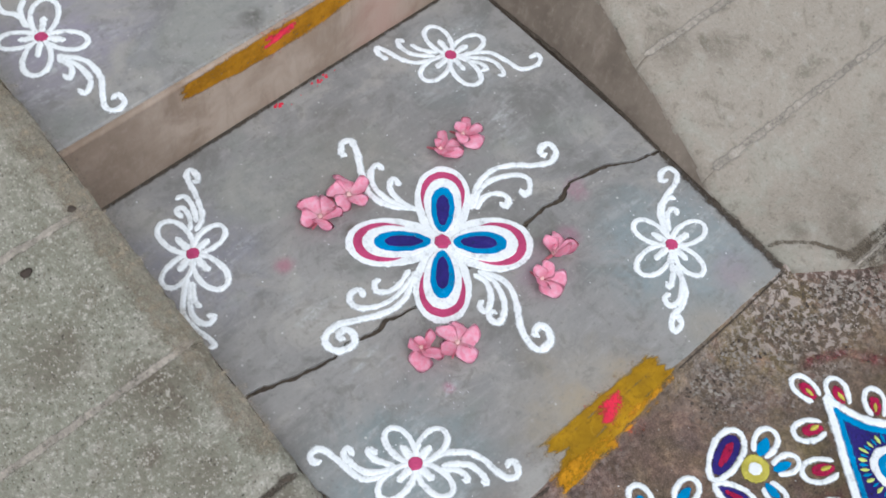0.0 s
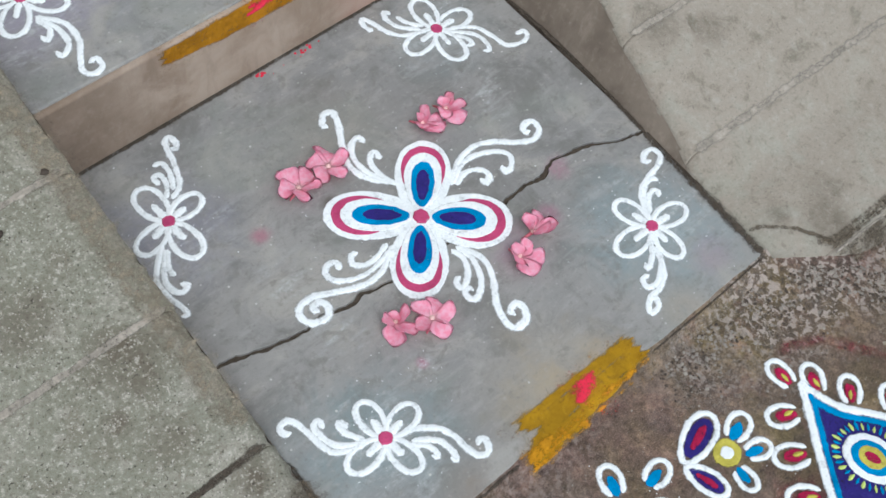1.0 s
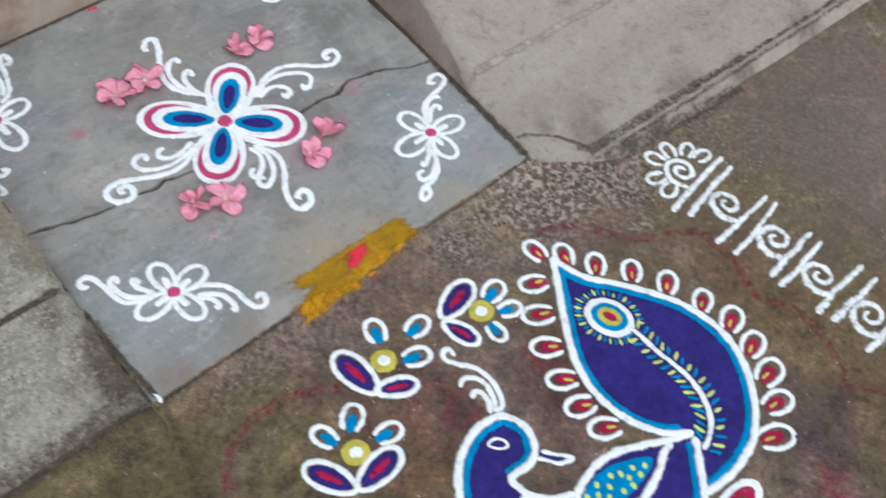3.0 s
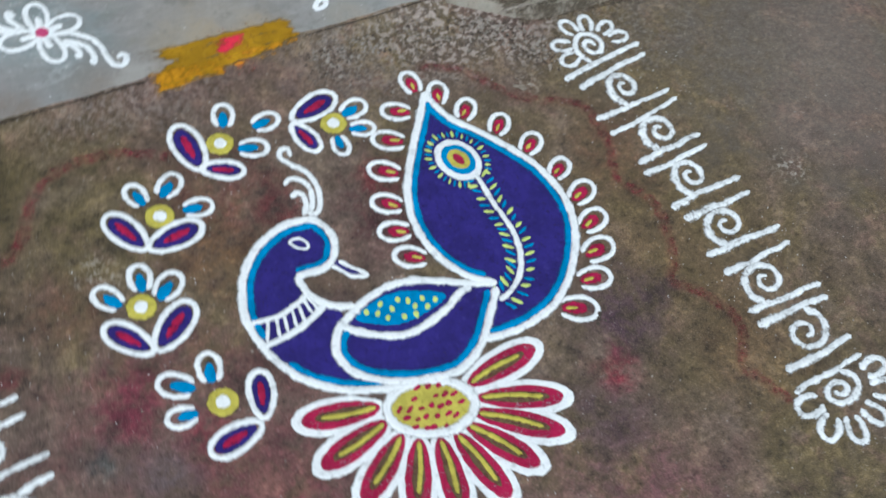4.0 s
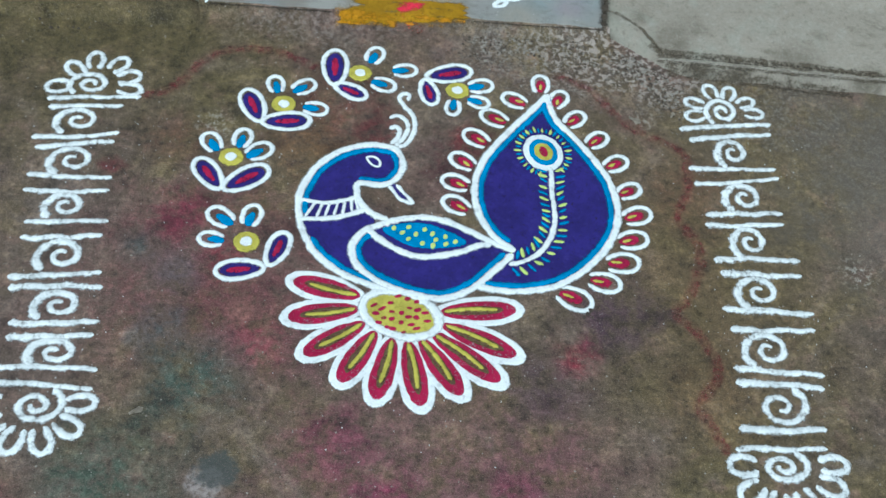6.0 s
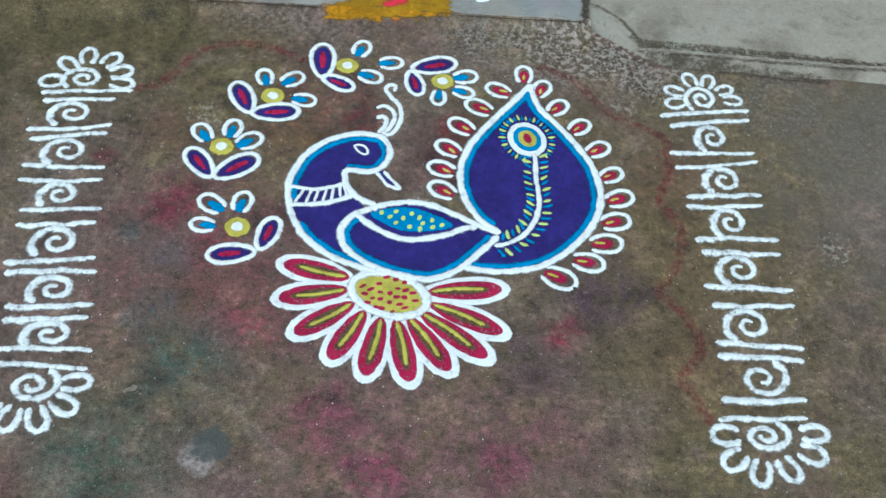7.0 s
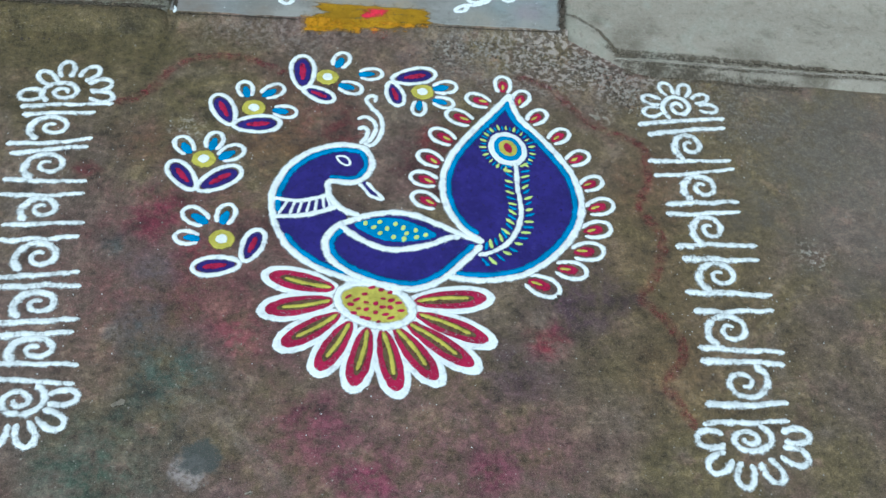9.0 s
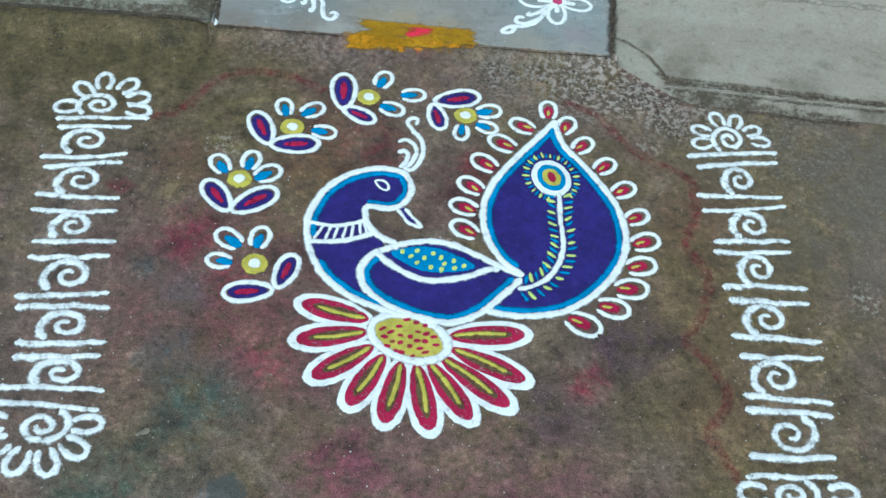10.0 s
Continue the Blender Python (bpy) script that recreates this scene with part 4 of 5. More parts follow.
def border_strip(bars, spirals, ends):
    thing = empty("powder_border_drawing", "white powder border of paired bars, spirals and end flowers", "floor drawing", "borders beside the centrepiece")
    rnd = random.Random(len(bars) * 100 + int(bars[0][0][0] * 50))
    for a, b in bars:
        bow = rnd.uniform(-0.004, 0.004)
        line = [(a[0] + (b[0] - a[0]) * u, a[1] + (b[1] - a[1]) * u + bow * math.sin(math.pi * u) + (rnd.uniform(-0.0022, 0.0022) if 0 < u < 1 else 0)) for u in (0, 0.2, 0.4, 0.6, 0.8, 1)]
        stroke("bar", line, 0.0102 * rnd.uniform(0.9, 1.15), THINWHITE, thing, 0.0, taper=(1.15, 0.85))
    for i, (c, r) in enumerate(spirals):
        above, below = (sum(p[1] for p in bars[2 * i + k]) / 2 for k in (1, 2))
        half = (above - below) / 2
        turned = len(bars) == 14 and c[0] > 0.5 and i == len(spirals) - 1
        stroke("spiral", spiral((c[0] - 0.003, (above + below) / 2), r * 1.08, half * 0.98, 60 if turned else 235 + rnd.uniform(-12, 8), 1.5 if turned else 1.55), 0.0110 * rnd.uniform(0.92, 1.1), THINWHITE, thing, 0.0005, taper=(1.25, 0.72))
    for i, (c, r, petals) in enumerate(ends):
        tall = abs(c[1] - sum(p[1] for p in bars[-i]) / 2)
        stroke("spiral", spiral(c, r * 0.98, tall * (0.95 if i == 0 else 0.9), 62 if i else 235, 1.75), 0.0100, THINWHITE, thing, 0.0005, taper=(1.1, 0.9))
        for p in petals:
            q, m = Vector(p), Vector(c)
            d = (q - m).normalized()
            line = horseshoe(tuple(q - d * 0.026 * r / 0.039), tuple(q + d * 0.020 * r / 0.039), 0.0155 * r / 0.039 * rnd.uniform(0.9, 1.1))
            stroke("end_petal", line, 0.0100 * r / 0.039, THINWHITE, thing, 0.0)


def faded_trace(lines):
    thing = empty("faded_powder_line", "faint scalloped trace of rubbed red powder on street", "powder trace")
    for line in lines:
        stroke("red_trace", line, 0.023, FADED, thing, -0.0004, high=0.0004)


def scatter(name, spots, size, material, z, label, category, seed, flat=0.4):
    """Small loose crumbs, one mesh."""
    rnd = random.Random(seed)
    verts, faces = [], []
    for x, y in spots:
        s = size * rnd.uniform(0.5, 1.5)
        k = len(verts)
        ring = [(math.cos(a), math.sin(a)) for a in (i * 1.2566 + rnd.uniform(-0.4, 0.4) for i in range(5))]
        verts += [(x + s * c * rnd.uniform(0.7, 1.2), y + s * q * rnd.uniform(0.7, 1.2), z) for c, q in ring]
        verts += [(x + s * c * 0.6, y + s * q * 0.6, z + s * flat * rnd.uniform(0.7, 1.3)) for c, q in ring]
        faces += [(k + i, k + (i + 1) % 5, k + 5 + (i + 1) % 5, k + 5 + i) for i in range(5)] + [tuple(range(k + 5, k + 10))]
    data = bpy.data.meshes.new(name)
    data.from_pydata(verts, [], faces)
    body = data.attributes.new("body", "FLOAT", "POINT")
    body.data.foreach_set("value", [1.0] * len(verts))
    data.materials.append(material)
    return tagged(new(name, data), label, category, kind="stuff")


centre_motif((0.396, 0.385), [((0.499, 0.288), 0.0573), ((0.496, 0.491), 0.0504), ((0.283, 0.482), 0.0514), ((0.298, 0.279), 0.0503)], [
    [(0.413, 0.452), (0.38, 0.49), (0.371, 0.527), (0.386, 0.565), (0.41, 0.605), (0.417, 0.63), (0.403, 0.634), (0.389, 0.62), (0.393, 0.609)],
    [(0.398, 0.47), (0.384, 0.508), (0.388, 0.542), (0.403, 0.562), (0.419, 0.564), (0.418, 0.549)],
    [(0.406, 0.458), (0.398, 0.489), (0.402, 0.514), (0.414, 0.526), (0.422, 0.524), (0.417, 0.508)],
    [(0.472, 0.401), (0.507, 0.425), (0.547, 0.435), (0.581, 0.424), (0.613, 0.397), (0.64, 0.384), (0.661, 0.394), (0.663, 0.413), (0.646, 0.415), (0.638, 0.404), (0.647, 0.4)],
    [(0.476, 0.4), (0.513, 0.42), (0.549, 0.418), (0.578, 0.401), (0.586, 0.383), (0.573, 0.368), (0.559, 0.365), (0.562, 0.378)],
    [(0.479, 0.395), (0.505, 0.405), (0.527, 0.396), (0.534, 0.379), (0.52, 0.368), (0.518, 0.381)],
    [(0.329, 0.373), (0.283, 0.347), (0.244, 0.349), (0.212, 0.363), (0.181, 0.378), (0.157, 0.378), (0.145, 0.363), (0.153, 0.344), (0.176, 0.339), (0.187, 0.354), (0.181, 0.367), (0.168, 0.362), (0.172, 0.352)],
    [(0.319, 0.369), (0.283, 0.36), (0.251, 0.362), (0.225, 0.377), (0.218, 0.397), (0.231, 0.408), (0.243, 0.403), (0.238, 0.389)],
    [(0.324, 0.381), (0.293, 0.371), (0.272, 0.374), (0.261, 0.386), (0.269, 0.399), (0.279, 0.396)],
    [(0.405, 0.308), (0.42, 0.268), (0.407, 0.233), (0.384, 0.201), (0.373, 0.173), (0.375, 0.151), (0.398, 0.151), (0.409, 0.166), (0.406, 0.181), (0.39, 0.177), (0.391, 0.166)],
    [(0.402, 0.311), (0.407, 0.279), (0.396, 0.249), (0.38, 0.231), (0.362, 0.224), (0.357, 0.238), (0.367, 0.246), (0.371, 0.236)],
    [(0.393, 0.311), (0.397, 0.288), (0.385, 0.265), (0.367, 0.251), (0.358, 0.253), (0.362, 0.266), (0.372, 0.267)],
])
corner_motif((0.667, 0.145), [(0.653, 0.217), (0.741, 0.137), (0.584, 0.143), (0.661, 0.073)], [
    [(0.67, 0.148), (0.694, 0.192), (0.719, 0.209), (0.746, 0.216), (0.764, 0.22), (0.781, 0.232), (0.779, 0.248), (0.76, 0.249), (0.75, 0.238), (0.761, 0.233)],
    [(0.69, 0.18), (0.711, 0.202), (0.734, 0.208), (0.74, 0.198)],
    [(0.682, 0.163), (0.702, 0.185), (0.719, 0.191), (0.724, 0.184), (0.716, 0.176)],
    [(0.664, 0.139), (0.634, 0.096), (0.615, 0.072), (0.591, 0.06), (0.571, 0.058), (0.555, 0.048), (0.552, 0.038), (0.569, 0.04), (0.576, 0.053), (0.569, 0.056)],
    [(0.641, 0.118), (0.627, 0.088), (0.595, 0.069), (0.58, 0.075), (0.585, 0.088), (0.598, 0.087)],
    [(0.649, 0.131), (0.628, 0.108), (0.606, 0.096), (0.609, 0.106)],
], TREAD)
corner_motif((0.119, 0.141), [(0.125, 0.209), (0.187, 0.153), (0.046, 0.136), (0.126, 0.072)], [
    [(0.092, 0.151), (0.052, 0.17), (0.043, 0.208), (0.04, 0.233), (0.031, 0.247), (0.018, 0.246), (0.017, 0.234), (0.026, 0.23)],
    [(0.094, 0.154), (0.062, 0.175), (0.053, 0.201), (0.055, 0.219), (0.064, 0.22), (0.063, 0.206)],
    [(0.096, 0.157), (0.083, 0.179), (0.081, 0.199), (0.087, 0.199), (0.088, 0.186)],
    [(0.148, 0.133), (0.181, 0.11), (0.193, 0.088), (0.196, 0.058), (0.201, 0.04), (0.215, 0.036), (0.224, 0.05), (0.218, 0.057), (0.209, 0.052)],
    [(0.144, 0.116), (0.171, 0.094), (0.177, 0.072), (0.174, 0.055), (0.169, 0.063)],
    [(0.141, 0.113), (0.158, 0.092), (0.157, 0.075), (0.151, 0.082)],
], TREAD)
corner_motif((0.093, 0.618), [(0.089, 0.701), (0.162, 0.63), (0.022, 0.596), (0.093, 0.534)], [
    [(0.12, 0.649), (0.144, 0.663), (0.156, 0.689), (0.165, 0.718), (0.172, 0.745), (0.184, 0.751), (0.186, 0.735), (0.179, 0.724), (0.174, 0.731)],
    [(0.131, 0.661), (0.145, 0.691), (0.146, 0.714), (0.132, 0.719)],
    [(0.114, 0.655), (0.129, 0.676), (0.131, 0.698), (0.12, 0.699), (0.121, 0.682)],
    [(0.062, 0.591), (0.026, 0.552), (0.018, 0.53), (0.019, 0.504), (0.024, 0.484), (0.023, 0.469), (0.014, 0.473)],
    [(0.06, 0.58), (0.032, 0.54), (0.029, 0.517), (0.039, 0.504), (0.052, 0.509), (0.044, 0.518)],
    [(0.063, 0.578), (0.047, 0.552), (0.046, 0.533)],
], TREAD)
corner_motif((0.673, 0.662), [(0.69, 0.741), (0.75, 0.657), (0.594, 0.65), (0.662, 0.578)], [
    [(0.657, 0.669), (0.618, 0.685), (0.601, 0.71), (0.594, 0.739), (0.586, 0.758), (0.578, 0.74), (0.584, 0.725)],
    [(0.651, 0.677), (0.624, 0.706), (0.618, 0.732), (0.626, 0.747), (0.632, 0.736)],
    [(0.66, 0.68), (0.642, 0.704), (0.636, 0.726)],
    [(0.693, 0.65), (0.729, 0.623), (0.739, 0.59), (0.745, 0.561), (0.767, 0.549), (0.786, 0.551), (0.791, 0.565), (0.774, 0.569)],
    [(0.687, 0.644), (0.715, 0.615), (0.721, 0.593), (0.714, 0.57), (0.704, 0.576)],
    [(0.682, 0.638), (0.699, 0.616), (0.7, 0.599), (0.688, 0.602)],
], TREAD)
corner_motif((0.106, 0.988), [(0.159, 1.057), (0.157, 0.931), (0.052, 0.924), (0.045, 1.022)], [
    [(0.104, 0.942), (0.13, 0.906), (0.13, 0.866), (0.114, 0.836), (0.102, 0.811), (0.111, 0.796), (0.128, 0.8), (0.13, 0.819), (0.116, 0.817)],
    [(0.103, 0.94), (0.117, 0.902), (0.113, 0.866), (0.094, 0.851), (0.092, 0.865)],
    [(0.101, 0.936), (0.107, 0.907), (0.093, 0.891), (0.09, 0.904)],
    [(0.102, 1.017), (0.103, 1.05), (0.09, 1.07), (0.094, 1.101)],
    [(0.099, 1.02), (0.111, 1.056), (0.129, 1.073)],
], UPPER)
for x, y, turn, opened in ((0.280, 0.541, 15, True), (0.341, 0.544, 51, True), (0.515, 0.519, -62, False), (0.565, 0.518, -67, False), (0.511, 0.254, -7, False), (0.463, 0.234, -88, False), (0.245, 0.268, -115, False), (0.289, 0.238, 30, True)):
    blossom(x, y, TREAD, turn, opened)
TAIL_LEFT = [(0.5791, -0.5447), (0.5452, -0.5188), (0.5212, -0.4779), (0.5112, -0.432), (0.5152, -0.384), (0.5361, -0.3321), (0.5721, -0.2802), (0.6061, -0.2354), (0.6381, -0.1945), (0.6512, -0.1766)]
TAIL_RIGHT = [(0.6512, -0.1766), (0.6502, -0.1936), (0.6652, -0.2425), (0.6972, -0.2845), (0.7272, -0.3315), (0.7522, -0.3824), (0.761, -0.4462), (0.7499, -0.5), (0.7209, -0.5478), (0.6829, -0.5866), (0.6399, -0.6135), (0.593, -0.6255), (0.5471, -0.6266), (0.5122, -0.6197)]
BACK_LINE = [(0.377, -0.3371), (0.358, -0.3301), (0.3179, -0.3291), (0.273, -0.3482), (0.2391, -0.3804), (0.2192, -0.4185), (0.2104, -0.4566), (0.2135, -0.4966), (0.2286, -0.5436), (0.2537, -0.5795), (0.2887, -0.6074), (0.3267, -0.6252), (0.3666, -0.6361)]
FACE_LINE = [(0.367, -0.3311), (0.3821, -0.3541), (0.3831, -0.3841), (0.3682, -0.4091), (0.3452, -0.4192), (0.3112, -0.4172), (0.3073, -0.4352), (0.3113, -0.4543), (0.3244, -0.4732), (0.3434, -0.4872), (0.3634, -0.4931)]
WING_LOW = [(0.3674, -0.4981), (0.3275, -0.5182), (0.3075, -0.5453), (0.3076, -0.5743), (0.3256, -0.6022), (0.3606, -0.6261), (0.4075, -0.6429), (0.4584, -0.6488), (0.5042, -0.6267), (0.5382, -0.5927), (0.5751, -0.5517)]
WING_TOP = [(0.3314, -0.5152), (0.3694, -0.4961), (0.4173, -0.485), (0.4573, -0.489), (0.5022, -0.5089), (0.5412, -0.5308), (0.5791, -0.5447)]
WING_FOLD = [(0.3305, -0.5172), (0.3575, -0.5411), (0.3954, -0.562), (0.4294, -0.5669), (0.4783, -0.5558), (0.5182, -0.5378), (0.5402, -0.5338)]
WING_SPOT = [(0.3564, -0.5121), (0.3954, -0.4991), (0.4273, -0.498), (0.4643, -0.5109), (0.4953, -0.5308), (0.4643, -0.5439), (0.4174, -0.547), (0.3854, -0.5351)]
SPOT_DOTS = [(0.3744, -0.5101), (0.3884, -0.5191), (0.3984, -0.507), (0.4114, -0.521), (0.3994, -0.532), (0.4263, -0.51), (0.4393, -0.518), (0.4453, -0.5309), (0.4224, -0.539), (0.4403, -0.5429), (0.4613, -0.5229), (0.4623, -0.5379), (0.4783, -0.5319)]
BAND_TOP, BAND_LOW = [(0.2134, -0.4606), (0.2544, -0.4654), (0.2873, -0.4573), (0.3073, -0.4493)], [(0.2145, -0.5026), (0.2645, -0.4974), (0.3024, -0.4853), (0.3244, -0.4732)]
BAND_BARS = [((0.2394, -0.4635), (0.2235, -0.4966)), ((0.2514, -0.4644), (0.2425, -0.4975)), ((0.2634, -0.4644), (0.2565, -0.4955)), ((0.2773, -0.4614), (0.2714, -0.4924)), ((0.2883, -0.4583), (0.2864, -0.4893)), ((0.2993, -0.4543), (0.3014, -0.4823)), ((0.3063, -0.4533), (0.3124, -0.4773))]
BEAK, EYE_SHAPE = [(0.3612, -0.4181), (0.3752, -0.4151), (0.3852, -0.4291), (0.4043, -0.4541), (0.3823, -0.4471), (0.3722, -0.4331)], [(0.321, -0.3582), (0.335, -0.3561), (0.3441, -0.3661), (0.3431, -0.3771), (0.3311, -0.3742)]
CREST = [[(0.368, -0.3271), (0.389, -0.3201), (0.4029, -0.2851), (0.3998, -0.251), (0.3837, -0.228), (0.3736, -0.208), (0.3806, -0.196), (0.3916, -0.199), (0.3887, -0.214)], [(0.369, -0.3241), (0.3839, -0.3051), (0.3919, -0.2781), (0.3848, -0.26), (0.3698, -0.252), (0.3568, -0.2591)], [(0.362, -0.3221), (0.3739, -0.3041), (0.3759, -0.2861), (0.3678, -0.2791), (0.3579, -0.2861)]]
FEATHER_EYE, FEATHER_LONG, FEATHER_WIDE, FEATHER_TURN = (0.6362, -0.3203), 0.0425, 0.0345, -1.3040
STEM = [(0.6452, -0.3552), (0.6482, -0.3712), (0.6472, -0.4141), (0.6501, -0.464), (0.6441, -0.5009), (0.6261, -0.5387), (0.5961, -0.5637), (0.5671, -0.5737)]
seat_ring, seat_x, seat_y, seat_turn = (0.3905, -0.6819), 0.0600, 0.0378, -0.3002
SEAT_PETALS = [((0.3317, -0.6532), (0.2039, -0.6248), 0.0270), ((0.3307, -0.6742), (0.2011, -0.7009), 0.0245), ((0.3407, -0.6972), (0.2332, -0.7717), 0.0240), ((0.3557, -0.7101), (0.296, -0.8203), 0.0240), ((0.3816, -0.7199), (0.3547, -0.8489), 0.0270), ((0.4015, -0.7229), (0.4294, -0.8575), 0.0230), ((0.4185, -0.7188), (0.4961, -0.8333), 0.0230), ((0.4354, -0.7097), (0.5598, -0.8051), 0.0229), ((0.4494, -0.6937), (0.5878, -0.7542), 0.0235), ((0.4464, -0.6748), (0.59, -0.6604), 0.0225)]
TAIL_DROPS = [((0.6401, -0.1237), (0.6371, -0.1766)), ((0.564, -0.1823), (0.6131, -0.2084)), ((0.524, -0.2282), (0.5761, -0.2583)), ((0.492, -0.2781), (0.5401, -0.3121)), ((0.4681, -0.3361), (0.5151, -0.367)), ((0.4522, -0.393), (0.5062, -0.411)), ((0.4552, -0.437), (0.5052, -0.4669)), ((0.6832, -0.1628), (0.6572, -0.2096)), ((0.7163, -0.2148), (0.6802, -0.2536)), ((0.7563, -0.2648), (0.7162, -0.2996)), ((0.7893, -0.3218), (0.7432, -0.3515)), ((0.8072, -0.3846), (0.7621, -0.4123)), ((0.822, -0.4414), (0.766, -0.4652)), ((0.8109, -0.4981), (0.7519, -0.5149)), ((0.7927, -0.5509), (0.7278, -0.5617)), ((0.7567, -0.6036), (0.6948, -0.5926)), ((0.7047, -0.6484), (0.6429, -0.6185))]
big_motif()
ring_flower((0.1318, -0.5551), [((0.1679, -0.605), (0.0841, -0.6186)), ((0.1729, -0.602), (0.1956, -0.5277))], [((0.0539, -0.5506), (0.0978, -0.5563)), ((0.0636, -0.4914), (0.1067, -0.5232)), ((0.1395, -0.4779), (0.1287, -0.5251))])
ring_flower((0.085, -0.3739), [((0.0763, -0.4482), (0.0259, -0.3792)), ((0.0783, -0.4482), (0.1561, -0.3907))], [((0.0356, -0.323), (0.0619, -0.365)), ((0.1046, -0.3076), (0.0948, -0.3538)), ((0.1518, -0.3416), (0.109, -0.3738))])
ring_flower((0.1643, -0.2413), [((0.1275, -0.2885), (0.091, -0.2063)), ((0.1275, -0.2885), (0.2206, -0.2762))], [((0.1409, -0.1721), (0.1512, -0.2162)), ((0.2151, -0.18), (0.1762, -0.2112)), ((0.2435, -0.2501), (0.1964, -0.2442))])
ring_flower((0.2982, -0.1499), [((0.2533, -0.188), (0.2477, -0.0878)), ((0.2522, -0.182), (0.3155, -0.214))], [((0.332, -0.0798), (0.3141, -0.1249)), ((0.4034, -0.132), (0.3553, -0.1399)), ((0.3645, -0.183), (0.3173, -0.168))])
ring_flower((0.4808, -0.1791), [((0.4205, -0.15), (0.5127, -0.1242)), ((0.4186, -0.154), (0.4368, -0.2231))], [((0.5469, -0.1573), (0.4978, -0.1712)), ((0.539, -0.2112), (0.4979, -0.1982)), ((0.4709, -0.2411), (0.4748, -0.2011))])
border_strip([((0.894, -0.242), (1.072, -0.216)), ((0.909, -0.268), (1.068, -0.241)), ((0.9, -0.336), (1.063, -0.326)), ((0.906, -0.371), (1.065, -0.347)), ((0.917, -0.442), (1.058, -0.43)), ((0.914, -0.463), (1.056, -0.453)), ((0.919, -0.538), (1.071, -0.532)), ((0.927, -0.565), (1.068, -0.563)), ((0.92, -0.637), (1.075, -0.639)), ((0.928, -0.677), (1.071, -0.671)), ((0.923, -0.751), (1.07, -0.757)), ((0.922, -0.777), (1.065, -0.781)), ((0.915, -0.858), (1.055, -0.853)), ((0.905, -0.894), (1.049, -0.886))],
    [((0.991, -0.289), 0.0301), ((0.997, -0.385), 0.0351), ((0.993, -0.494), 0.0321), ((0.992, -0.597), 0.0381), ((0.989, -0.716), 0.0391), ((0.991, -0.814), 0.0400)],
    [((0.983, -0.190), 0.0340, [(0.928, -0.205), (0.931, -0.172), (0.966, -0.139), (1.001, -0.142), (1.031, -0.163), (1.043, -0.190)]),
     ((0.975, -0.92), 0.0401, [(0.913, -0.92), (0.92, -0.962), (0.958, -0.982), (1.003, -0.975), (1.044, -0.948), (1.053, -0.912)])])
border_strip([((-0.254, -0.262), (-0.09, -0.245)), ((-0.247, -0.283), (-0.118, -0.269)), ((-0.261, -0.356), (-0.114, -0.333)), ((-0.25, -0.378), (-0.118, -0.355)), ((-0.25, -0.439), (-0.108, -0.436)), ((-0.249, -0.472), (-0.107, -0.464)), ((-0.232, -0.54), (-0.097, -0.529)), ((-0.231, -0.571), (-0.101, -0.558)), ((-0.233, -0.649), (-0.089, -0.631)), ((-0.227, -0.671), (-0.082, -0.66)), ((-0.212, -0.734), (-0.074, -0.724)), ((-0.21, -0.76), (-0.079, -0.749)), ((-0.218, -0.814), (-0.062, -0.81)), ((-0.214, -0.839), (-0.063, -0.843))],
    [((-0.185, -0.312), 0.0392), ((-0.177, -0.4), 0.0391), ((-0.169, -0.5), 0.0331), ((-0.154, -0.6), 0.0381), ((-0.14, -0.696), 0.0371), ((-0.129, -0.786), 0.0381)],
    [((-0.184, -0.221), 0.0392, [(-0.24, -0.231), (-0.219, -0.185), (-0.187, -0.161), (-0.143, -0.168), (-0.12, -0.198), (-0.114, -0.228)]),
     ((-0.14, -0.875), 0.0401, [(-0.213, -0.872), (-0.198, -0.911), (-0.162, -0.932), (-0.12, -0.931), (-0.087, -0.906), (-0.076, -0.867)])])
faded_trace([[(0.660, -0.122), (0.705, -0.138), (0.738, -0.160), (0.780, -0.219), (0.830, -0.264), (0.862, -0.277), (0.893, -0.300), (0.898, -0.340), (0.892, -0.389), (0.868, -0.450), (0.893, -0.500), (0.897, -0.540), (0.874, -0.606), (0.836, -0.652)],
    [(0.836, -0.652), (0.874, -0.691), (0.898, -0.745), (0.890, -0.780), (0.858, -0.822), (0.872, -0.852), (0.893, -0.905)],
    [(-0.100, -0.247), (-0.036, -0.212), (0.008, -0.142), (0.057, -0.107), (0.136, -0.106), (0.190, -0.128), (0.222, -0.142), (0.262, -0.120)]])


